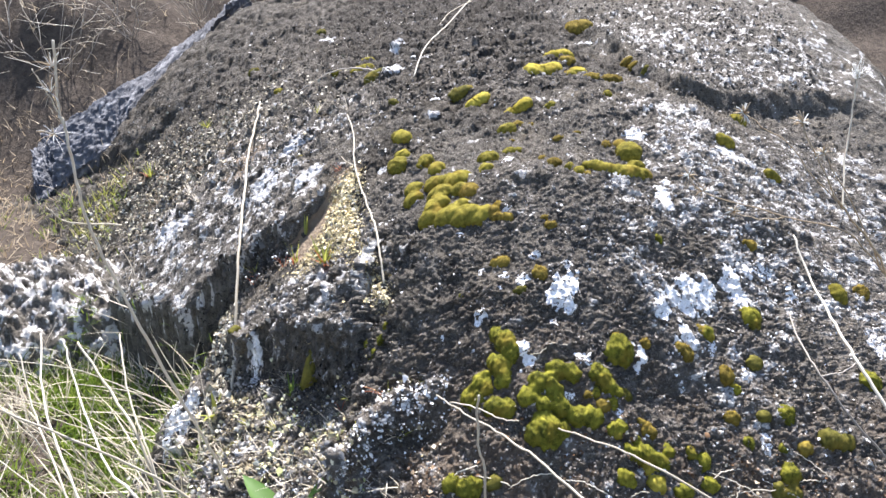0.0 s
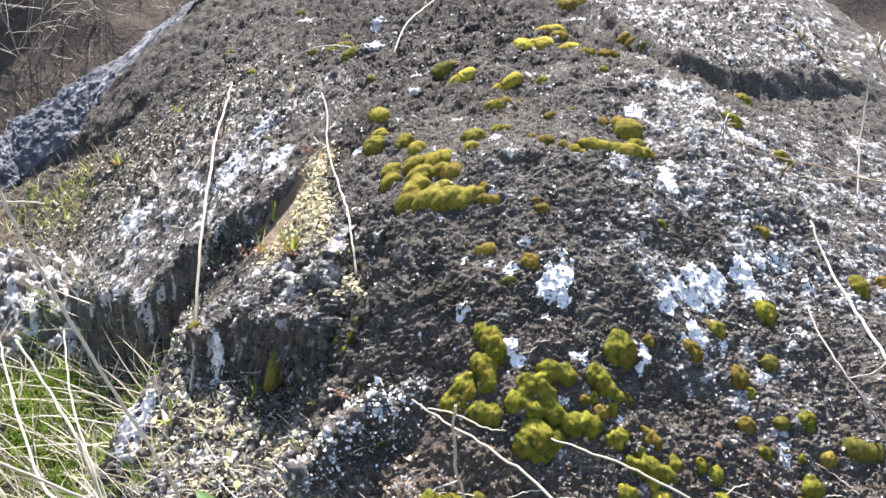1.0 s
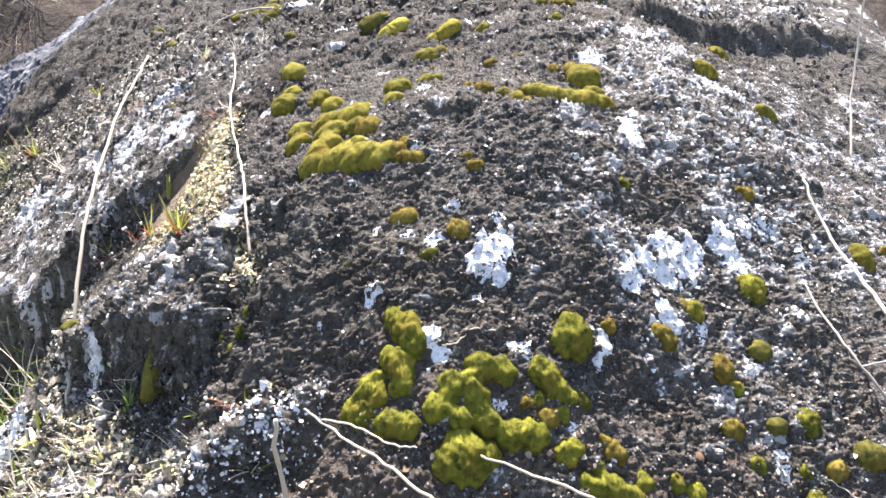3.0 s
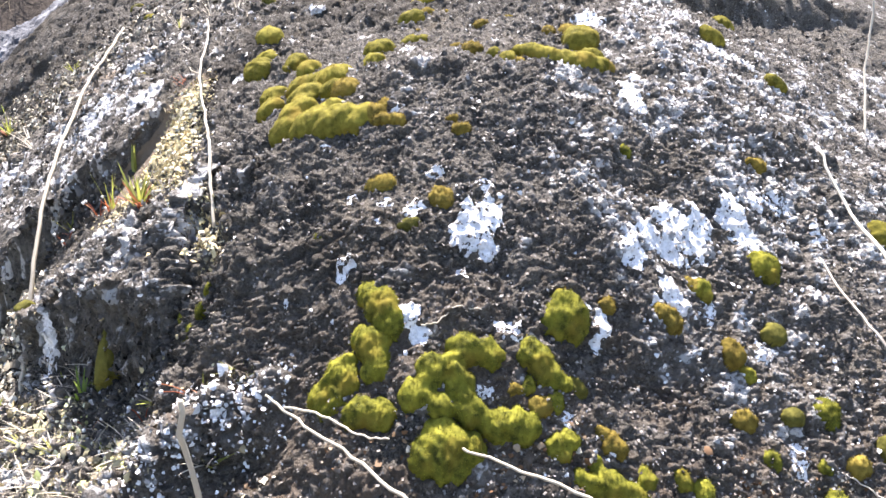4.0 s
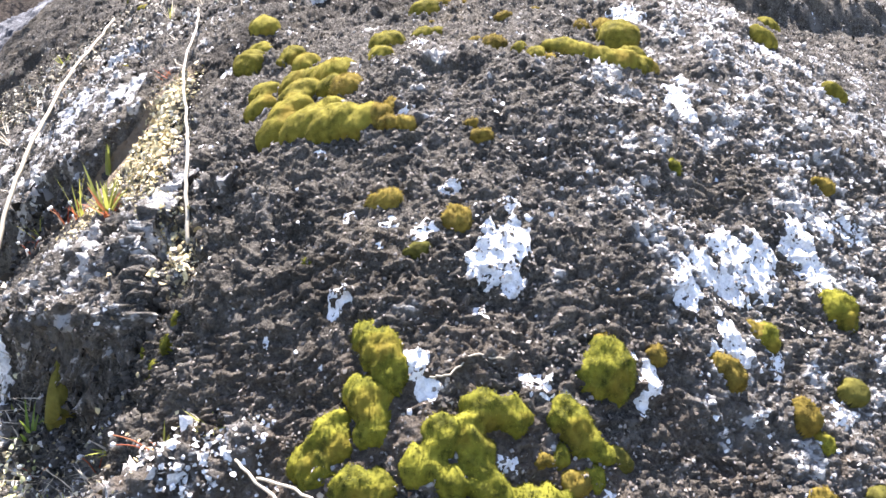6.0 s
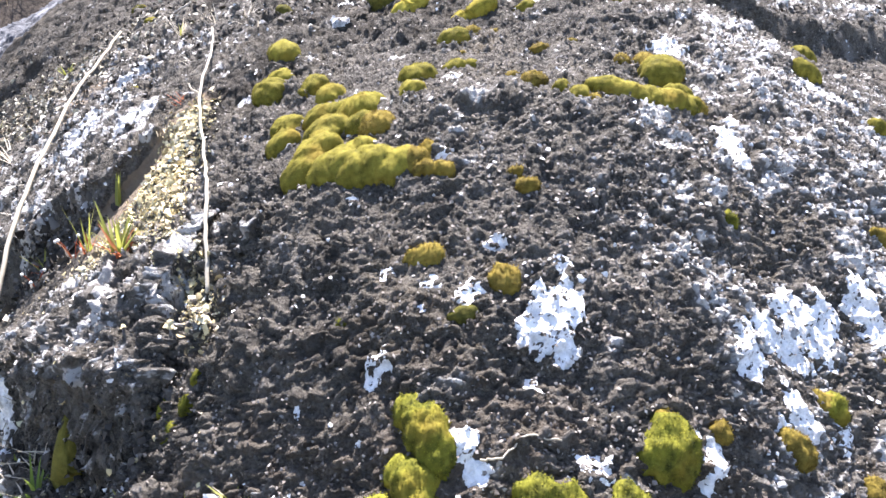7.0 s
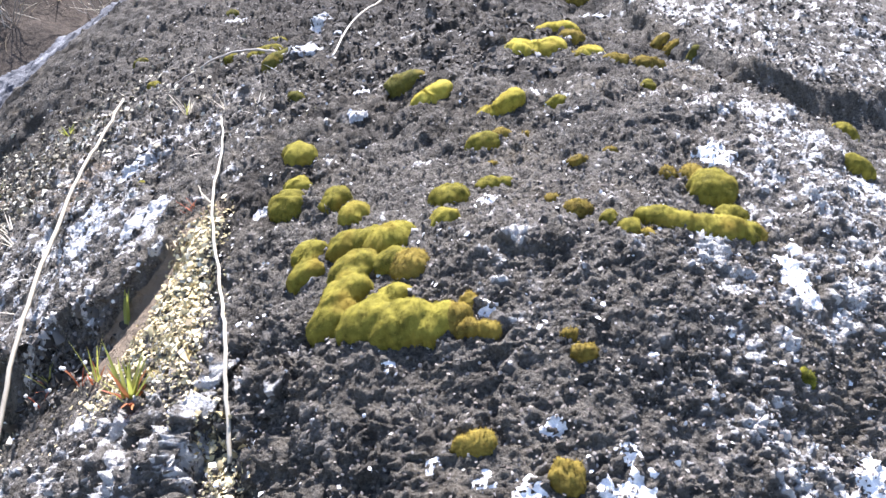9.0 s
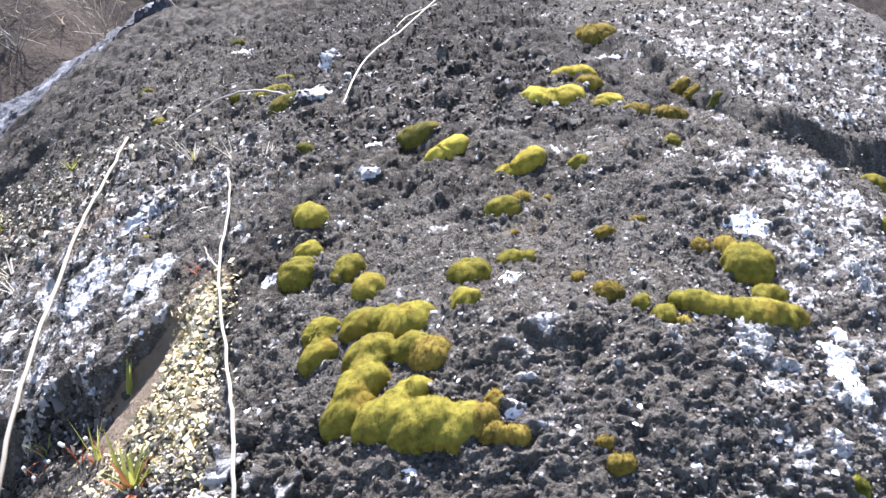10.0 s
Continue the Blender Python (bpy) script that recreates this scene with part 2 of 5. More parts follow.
def ledge(x, y, line, up, up_far, down, down_far, width, wobble):
    d, k = along(x, y, line)
    ends = smooth(0, 0.12, k) * smooth(0, 0.22, 1 - k)
    d = d + wobble
    high = smooth(-width, width, d)
    return ends * (high * up * np.exp(-np.abs(d) / up_far) - (1 - high) * down * np.exp(-np.abs(d) / down_far))


def upper_band(x, y):
    """The back of the outcrop, between the sandy soil and the shelf."""
    return smooth(1.06, 1.2, y) * smooth(2.1, 1.8, y) * smooth(-0.24, -0.12, x) * smooth(0.45, 0.3, x)


def shape(x, y):
    """The outcrop's form without its rough crust."""
    wob = edge_wobble(x, y)
    z = swell(x, y) - 0.9 * smooth(2.95, 3.6, y) - 0.9 * smooth(0.95, 1.7, x) - 0.45 * smooth(0.48, 0.12, y)
    z -= 0.8 * smooth(0.85, 1.3, np.hypot(np.maximum(x - 0.2, 0) / 1.35, (y - 1.7) / 1.7) + 0.12 * grid_noise(x, y, 0.5, 30))
    z += ledge(x, y, SLAB_EDGE, 0.016, 0.15, 0.028, 0.06, 0.014, wob)
    d, k = along(x, y, SLAB_EDGE)
    d, lobe = d + wob, smooth(0.62, 0.45, k) * smooth(0.02, 0.15, k)
    high = smooth(-0.009, 0.009, d)
    z += lobe * (0.024 * high * np.exp(-np.abs(d) / 0.09) - 0.105 * (1 - high) * np.exp(-np.abs(d) / 0.15))
    z += 0.020 * np.exp(-(along(x, y, RIB)[0] / 0.026) ** 2)
    z += 0.075 * np.exp(-((x + 0.455) ** 2 + (y - 1.005) ** 2) / 0.0045)
    z += ledge(x, y, BLOCK_EDGE, 0.036, 0.08, 0.048, 0.055, 0.010, wob)
    z += ledge(x, y, SHELF_EDGE, 0.018, 0.6, 0.012, 0.13, 0.014, 0.6 * wob)
    z += 0.030 * smooth(0.06, 0.6, along(x, y, SHELF_EDGE)[0]) * smooth(0.25, 0.5, x)
    z += ledge(x, y, BLUE_EDGE, 0.0, 0.4, 0.045, 0.12, 0.02, wob)
    z += ledge(x, y, GROOVE, 0.020, 0.045, 0.020, 0.028, 0.007, 0.5 * wob)
    d, k = along(x, y, RIDGE)
    z += (0.018 + 0.030 * smooth(1.0, 0.35, k)) * np.exp(-(d / 0.017) ** 2)
    z -= 0.020 * np.exp(-((x - 0.0) ** 2 / 0.0016 + (y - 0.685) ** 2 / 0.0009))
    z -= 0.035 * np.exp(-((x + 0.135) ** 2 + (y - 0.80) ** 2) / 0.004)
    z -= 0.022 * np.exp(-((x - 0.26) ** 2 + (y - 1.03) ** 2) / 0.006)
    z -= 0.006 * np.exp(-((x - 0.38) ** 2 + (y - 0.85) ** 2) / 0.004)
    z -= 0.026 * np.exp(-((x + 0.015) ** 2 / 0.0045 + (y - 0.735) ** 2 / 0.003))
    z -= 0.016 * np.exp(-((x - 0.265) ** 2 / 0.0016 + (y - 0.722) ** 2 / 0.0005))
    low = smooth(0.0, -0.06, x) * smooth(1.02, 0.95, y)
    z += low * (0.010 * grid_noise(x, y, 0.035, 45) + 0.006 * grid_noise(x, y, 0.018, 46))
    z += upper_band(x, y) * (0.0085 * grid_noise(x, y, 0.055, 64) + 0.0050 * grid_noise(x, y, 0.028, 65))
    return z + 0.008 * grid_noise(x, y, 0.14, 8) + 0.005 * grid_noise(x, y, 0.055, 9)


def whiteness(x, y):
    """How much pale lichen covers a place; low values darken the rock, painted shade included."""
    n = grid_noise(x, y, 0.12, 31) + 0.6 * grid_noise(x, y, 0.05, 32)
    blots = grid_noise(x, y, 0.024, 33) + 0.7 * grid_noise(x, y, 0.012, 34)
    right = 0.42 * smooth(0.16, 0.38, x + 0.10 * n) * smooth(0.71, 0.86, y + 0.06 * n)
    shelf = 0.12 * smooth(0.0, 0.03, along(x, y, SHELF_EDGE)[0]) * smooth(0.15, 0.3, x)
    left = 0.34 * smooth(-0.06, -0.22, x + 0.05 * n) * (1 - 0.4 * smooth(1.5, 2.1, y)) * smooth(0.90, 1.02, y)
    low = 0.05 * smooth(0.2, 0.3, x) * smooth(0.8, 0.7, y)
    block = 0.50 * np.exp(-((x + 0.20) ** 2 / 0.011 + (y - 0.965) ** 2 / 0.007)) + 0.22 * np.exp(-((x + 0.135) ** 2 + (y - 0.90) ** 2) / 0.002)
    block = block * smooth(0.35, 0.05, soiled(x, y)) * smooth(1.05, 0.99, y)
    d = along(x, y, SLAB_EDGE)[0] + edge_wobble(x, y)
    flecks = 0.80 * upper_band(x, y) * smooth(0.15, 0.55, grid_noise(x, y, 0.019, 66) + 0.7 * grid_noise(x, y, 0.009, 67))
    # sparse lichen below the slab edge, and the lip's shade painted in
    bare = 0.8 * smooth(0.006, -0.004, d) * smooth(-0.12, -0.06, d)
    # block face darkened: its shade is put into the rock colour
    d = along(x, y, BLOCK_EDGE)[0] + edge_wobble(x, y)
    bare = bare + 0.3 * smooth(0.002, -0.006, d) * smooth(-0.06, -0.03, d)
    # band below the shelf lip darkened to paint the shade it lies in
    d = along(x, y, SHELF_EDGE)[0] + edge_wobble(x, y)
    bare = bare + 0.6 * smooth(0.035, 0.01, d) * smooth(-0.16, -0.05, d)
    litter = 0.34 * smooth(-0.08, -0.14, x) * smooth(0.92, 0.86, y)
    # darker nose: the shade of its steep slope put into the colour
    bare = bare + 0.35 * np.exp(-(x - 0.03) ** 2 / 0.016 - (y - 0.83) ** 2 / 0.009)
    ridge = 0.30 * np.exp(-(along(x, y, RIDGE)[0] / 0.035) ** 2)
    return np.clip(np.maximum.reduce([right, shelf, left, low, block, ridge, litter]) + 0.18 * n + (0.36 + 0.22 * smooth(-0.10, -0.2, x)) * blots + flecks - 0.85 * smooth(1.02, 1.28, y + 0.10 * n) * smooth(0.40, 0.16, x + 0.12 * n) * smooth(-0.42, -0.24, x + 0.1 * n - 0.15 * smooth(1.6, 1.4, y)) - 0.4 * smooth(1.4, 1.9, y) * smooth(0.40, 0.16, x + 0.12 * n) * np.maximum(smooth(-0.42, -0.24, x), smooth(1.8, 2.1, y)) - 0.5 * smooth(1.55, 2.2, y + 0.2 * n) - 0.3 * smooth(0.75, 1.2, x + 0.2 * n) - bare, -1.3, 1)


def soiled(x, y):
    """Where sandy soil lies bare."""
    d, k = along(x, y, [(-0.165, 1.155), (-0.20, 1.11), (-0.22, 1.07)])
    under, k = along(x, y, SLAB_EDGE)
    band = smooth(0.004, -0.004, under + edge_wobble(x, y)) * smooth(-0.06, -0.035, under) * smooth(0.66, 0.78, k) * smooth(0.0, 0.1, 0.97 - k)
    return np.maximum(np.exp(-(d / 0.030) ** 2), band)


def tan_crust(x, y):
    """Patches of sandy crust on the upper slab."""
    d, k = along(x, y, [(-1.12, 2.02), (-1.0, 2.15), (-0.8, 1.92), (-0.62, 1.72), (-0.45, 1.5)])
    return 0.60 * np.exp(-(d / 0.17) ** 2) * smooth(-0.35, 0.35, grid_noise(x, y, 0.10, 36) + 0.6 * grid_noise(x, y, 0.035, 37))


def spread(i, j, k, seed):
    h = (i * 374761393 + j * 668265263 + k * 1440662683 + seed * 974711) & 0xFFFFFFFF
    h = ((h ^ (h >> 13)) * 1274126177) & 0xFFFFFFFF
    return h ^ (h >> 16)


def cells(p, size, seed):
    """For places in space: distance to the nearest of scattered points, in cell sizes, and a random number for that point."""
    q = p @ TILTED / size + 13.1 * seed
    base = np.floor(q).astype(np.int64)
    f1, who = np.full(p.shape[:-1], 9.0), np.zeros(p.shape[:-1])
    for a in (-1, 0, 1):
        for b in (-1, 0, 1):
            for c in (-1, 0, 1):
                i, j, k = base[..., 0] + a, base[..., 1] + b, base[..., 2] + c
                h = spread(i, j, k, seed)
                d = (i + (h & 1023) / 1023 - q[..., 0]) ** 2 + (j + ((h >> 10) & 1023) / 1023 - q[..., 1]) ** 2
                d += (k + ((h >> 20) & 1023) / 1023 - q[..., 2]) ** 2
                near = d < f1
                who = np.where(near, (h & 4095) / 4095, who)
                f1 = np.where(near, d, f1)
    return np.sqrt(f1), who


TILTED = np.array(Matrix.Rotation(0.7, 3, (0.4, 0.5, 0.77)))


def space_noise(p, size, seed):
    """Smooth noise in space, -1 to 1."""
    q = p @ TILTED / size + np.array((11.7, 5.3, 8.9)) * seed
    base = np.floor(q).astype(np.int64)
    f = q - base
    s = f * f * f * (f * (6 * f - 15) + 10)
    total = 0
    for a in (0, 1):
        for b in (0, 1):
            for c in (0, 1):
                h = spread(base[..., 0] + a, base[..., 1] + b, base[..., 2] + c, seed)
                dot = ((h & 1023) / 511.5 - 1) * (f[..., 0] - a) + (((h >> 10) & 1023) / 511.5 - 1) * (f[..., 1] - b) + (((h >> 20) & 1023) / 511.5 - 1) * (f[..., 2] - c)
                total = total + dot * (s[..., 0] if a else 1 - s[..., 0]) * (s[..., 1] if b else 1 - s[..., 1]) * (s[..., 2] if c else 1 - s[..., 2])
    return 1.6 * total


def relief(p):
    """Height of the rough crust over the shape, its granules, and a random number for each granule."""
    far = smooth(1.15, 1.6, p[..., 1])
    whole, p = p, p * np.array((1.0, 1.12, 1.12))
    warp = np.stack([space_noise(p, 0.013, 3), space_noise(p, 0.013, 4), space_noise(p, 0.013, 6)], -1)
    q = p + 0.0045 * warp
    f1, who = cells(q, 0.0068, 1)
    patch = smooth(-0.5, 0.6, space_noise(p, 0.07, 7))
    lump = np.abs(space_noise(q, 0.019, 5)) + 0.5 * np.abs(space_noise(q, 0.0092, 13))
    crumb = np.abs(space_noise(q, 0.0068, 14)) + 0.55 * np.abs(space_noise(q, 0.0036, 2))
    pits = np.clip(space_noise(q, 0.030, 10) + 0.5 * space_noise(q, 0.012, 16) - 0.30, 0, 1)
    h = 0.0046 * space_noise(p, 0.034, 15) + (0.0028 + 0.0038 * patch) * (lump - 0.4) - 0.005 * pits
    h += (0.0036 + 0.0026 * patch) * crumb + 0.0014 * smooth(0.0, 0.6, 1.0 - f1) * who
    chips = space_noise(q, 0.0075, 17) + 0.4 * space_noise(p, 0.0035, 18)
    h += 0.0020 * smooth(0.05, 0.14, chips)
    ledges = space_noise(whole, 0.040, 19) + 0.5 * space_noise(whole, 0.018, 20)
    far = far * (1 - 0.75 * smooth(-0.22, -0.10, along(whole[..., 0], whole[..., 1], SHELF_EDGE)[0]) * smooth(0.15, 0.35, whole[..., 0]))
    h += far * (0.010 * (smooth(-0.15, 0.12, ledges) - 0.5) + 0.007 * space_noise(whole, 0.022, 21))
    grain = np.clip(0.15 + 0.55 * lump + 0.45 * crumb - 0.8 * pits, 0, 1)
    return h, grain, who


def overhang(x, y, line, out, far):
    """How far the lip of a ledge leans out over the lower side."""
    d, k = along(x, y, line)
    e = 0.002
    slope = np.stack([along(x + e, y, line)[0] - d, along(x, y + e, line)[0] - d], -1) / e
    size = np.linalg.norm(slope, axis=-1, keepdims=True)
    slope = slope / np.maximum(size, 1.0)
    d = d + edge_wobble(x, y)
    lean = out * smooth(0.004, 0.016, d) * np.exp(-np.maximum(d, 0) / far) * smooth(0, 0.15, k) * smooth(0, 0.2, 1 - k)
    return -slope * lean[..., None]


def edge_wobble(x, y):
    return 0.010 * grid_noise(x, y, 0.05, 11) + 0.006 * grid_noise(x, y, 0.02, 12)


def surface(x, y, rough=True):
    """Places on the outcrop over x, y with their normals, granules and random numbers."""
    x, y = np.asarray(x, float), np.asarray(y, float)
    z, e = shape(x, y), 0.003
    n = np.stack([z - shape(x + e, y), z - shape(x, y + e), np.full_like(z, e)], -1)
    n /= np.linalg.norm(n, axis=-1, keepdims=True)
    p = np.stack([x, y, z], -1)
    for line, out, far in ((SLAB_EDGE, 0.016, 0.035), (BLOCK_EDGE, 0.026, 0.03)):
        p[..., :2] += overhang(x, y, line, out, far)
    h, grain, who = relief(p) if rough else (0 * z, 0 * z, 0 * z)
    h = h * (1 - 0.85 * soiled(x, y)) * (1 + 0.7 * smooth(0.0, -0.05, x) * smooth(1.03, 0.95, y))
    return p + n * h[..., None], n, grain, who


def link_mesh(name, verts, faces, material, smooth_faces=True):
    me = bpy.data.meshes.new(name)
    me.from_pydata(verts, [], faces)
    me.polygons.foreach_set("use_smooth", [smooth_faces] * len(me.polygons))
    me.materials.append(material)
    return me


def sheet(name, xs, ys, height, material, extra=()):
    """A height field over two lists of places; extra: named values for each vertex."""
    X, Y = np.meshgrid(xs, ys)
    places = height if isinstance(height, np.ndarray) else np.stack([X, Y, height(X, Y)], -1)
    nx, ny = len(xs), len(ys)
    me = bpy.data.meshes.new(name)
    me.vertices.add(nx * ny)
    me.vertices.foreach_set("co", places.astype(np.float32).ravel())
    i = (np.arange(ny - 1)[:, None] * nx + np.arange(nx - 1)[None]).ravel()
    quads = np.stack([i, i + 1, i + 1 + nx, i + nx], -1).astype(np.int32)
    me.loops.add(quads.size)
    me.loops.foreach_set("vertex_index", quads.ravel())
    me.polygons.add(len(quads))
    me.polygons.foreach_set("loop_start", np.arange(0, quads.size, 4, dtype=np.int32))
    me.polygons.foreach_set("use_smooth", np.ones(len(quads), bool))
    me.update(calc_edges=True)
    me.materials.append(material)
    for key, values in extra:
        at = me.attributes.new(key, "FLOAT", "POINT")
        at.data.foreach_set("value", values.astype(np.float32).ravel())
    return new(name, me)


def graded(lo, a, b, hi, fine, coarse, growth):
    """Places from lo to hi, close together between a and b and wider apart outside."""
    out = list(np.arange(a, b, fine))
    step, v = fine, out[-1]
    while v < hi:
        step = min(step * growth, coarse)
        v += step
        out.append(v)
    step, v, head = fine, a, []
    while v > lo:
        step = min(step * growth, coarse)
        v -= step
        head.append(v)
    return np.array(head[::-1] + out)


xs, ys = graded(-1.75, -0.34, 0.46, 1.75, 0.0018, 0.011, 1.014), graded(0.08, 0.64, 1.16, 3.65, 0.0018, 0.0085, 1.0078)
# closer rows where the block's face and the nose are steep
steep = (ys[:-1] > 0.665) & (ys[:-1] < 0.985)
ys = np.sort(np.concatenate([ys, 0.5 * (ys[:-1] + ys[1:])[steep]]))
X, Y = np.meshgrid(xs, ys)
PLACE, _, GRAIN, WHO = surface(X, Y)
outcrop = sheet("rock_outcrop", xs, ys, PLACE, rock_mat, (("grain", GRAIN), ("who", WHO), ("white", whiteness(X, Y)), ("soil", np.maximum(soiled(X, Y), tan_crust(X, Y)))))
tagged(outcrop, "dark weathered rock crusted with grey and white lichen", "rock", kind="structure")


def low_rock(x, y):
    """A smaller boulder beside the outcrop."""
    k = np.clip(1 - ((x + 1.0) / 0.42) ** 2 - ((y - 1.58) / 0.24) ** 2, -0.5, 1)
    return -0.26 + 0.26 * np.sign(k) * np.sqrt(np.abs(k)) + 0.02 * grid_noise(x, y, 0.12, 27) + 0.01 * grid_noise(x, y, 0.05, 28)


bx, by = np.arange(-1.45, -0.56, 0.004), np.arange(1.32, 1.84, 0.004)
X2, Y2 = np.meshgrid(bx, by)
P2 = np.stack([X2, Y2, low_rock(X2, Y2)], -1)
h2, g2, w2 = relief(P2)
P2[..., 2] += 1.8 * h2
side_rock = sheet("boulder", bx, by, P2, rock_mat, (("grain", g2), ("who", w2), ("white", 0.50 + 0.35 * grid_noise(X2, Y2, 0.06, 33) + 0.5 * grid_noise(X2, Y2, 0.02, 34)), ("soil", 0 * g2)))
tagged(side_rock, "low boulder crusted with white lichen beside grass", "rock")


SLAB_HIGH = np.array([(-1.60, 2.70, -0.02), (-1.54, 2.74, 0.03), (-1.23, 2.88, 0.20), (-1.01, 3.26, 0.37), (-0.93, 3.50, 0.46)])
SLAB_LOW = np.array([(-1.45, 2.38, -0.14), (-1.39, 2.42, -0.07), (-1.19, 2.44, 0.06), (-1.10, 2.50, 0.10), (-0.97, 2.84, 0.28)])


def leaning_slab(u, v):
    """A slab leaning on the outcrop: u runs along it, v from its lower lip to the crest and down behind."""
    k = np.clip(u * 4, 0, 3.999)
    i, f = k.astype(int), (k - k.astype(int))[..., None]
    low, high = SLAB_LOW[i] * (1 - f) + SLAB_LOW[i + 1] * f, SLAB_HIGH[i] * (1 - f) + SLAB_HIGH[i + 1] * f
    t = np.clip(v, 0, 1)[..., None]
    p = low * (1 - t) + high * t
    p[..., 2] += 0.05 * np.sin(np.pi * t[..., 0]) - 0.9 * np.maximum(v - 1, 0) - 0.55 * np.maximum(-v, 0)
    p[..., 1] += 0.25 * np.maximum(v - 1, 0) + 0.10 * np.maximum(-v, 0)
    return p


su, sv = np.linspace(0, 1, 300), np.linspace(-0.3, 1.4, 200)
U3, V3 = np.meshgrid(su, sv)
P3 = leaning_slab(U3, V3)
N3 = np.cross(np.gradient(P3, axis=1), np.gradient(P3, axis=0))
N3 /= np.linalg.norm(N3, axis=-1, keepdims=True)
h3 = 0.020 * grid_noise(U3, 0.5 * V3, 0.16, 71) + 0.012 * grid_noise(U3, 0.5 * V3, 0.05, 72) + 0.008 * grid_noise(U3, 0.5 * V3, 0.018, 73) + 0.004 * grid_noise(U3, 0.5 * V3, 0.008, 76)
P3 = P3 + N3 * h3[..., None]
blots = grid_noise(U3, 0.35 * V3, 0.07, 74) + 0.6 * grid_noise(U3, 0.5 * V3, 0.03, 75)
slab = sheet("rock_slab", su, sv, P3, slab_mat, (("white", smooth(0.35, 0.7, blots)),))
tagged(slab, "smooth blue-grey rock slab with pale lichen blotches", "rock")


def ground_height(x, y):
    z = -0.15 + 0.03 * grid_noise(x, y, 0.5, 21) + 0.012 * grid_noise(x, y, 0.16, 22)
    bank = smooth(2.7, 5.2, y + 0.25 * np.abs(x) + 0.35 * grid_noise(x, y, 0.9, 23))
    z += bank * (1.25 + 0.2 * grid_noise(x, y, 0.6, 24) + 0.13 * grid_noise(x, y, 0.2, 25) + 0.04 * grid_noise(x, y, 0.08, 29))
    far = np.hypot(x, y)
    return z + smooth(8, 120, far) * 3 * grid_noise(x, y, 40.0, 26)


gx, gy = graded(-400, -2.2, 1.6, 400, 0.042, 40.0, 1.12), graded(-400, 0.3, 5.5, 400, 0.042, 40.0, 1.12)
ground = sheet("ground", gx, gy, ground_height, earth_mat)
tagged(ground, "dark brown bare earth and a low shaded bank", "ground", kind="structure")


# ---- moss ----


def thing(name, place, label, category, group="", kind=""):
    """An empty at a thing's base, to carry its parts."""
    return tagged(pose_at(new(name), place), label, category, group, kind)


def pose_at(ob, place):
    ob.matrix_world = Matrix.Translation(place)
    return ob


def part(name, verts, faces, material, parent=None, label="", smooth_faces=True):
    """Links a mesh given in world places; under a thing, it is laid into the thing's own space."""
    base = Vector(verts[0])
    if parent:
        base = Vector(parent.matrix_basis.translation) + (Vector(parent.parent.matrix_basis.translation) if parent.parent else Vector())
    me = link_mesh(name, (np.asarray(verts) - np.array(base)).tolist(), faces, material, smooth_faces)
    ob = new(name, me)
    if parent:
        ob.parent = parent
    else:
        ob.location = base
    if label:
        ob["label"] = label
    return ob


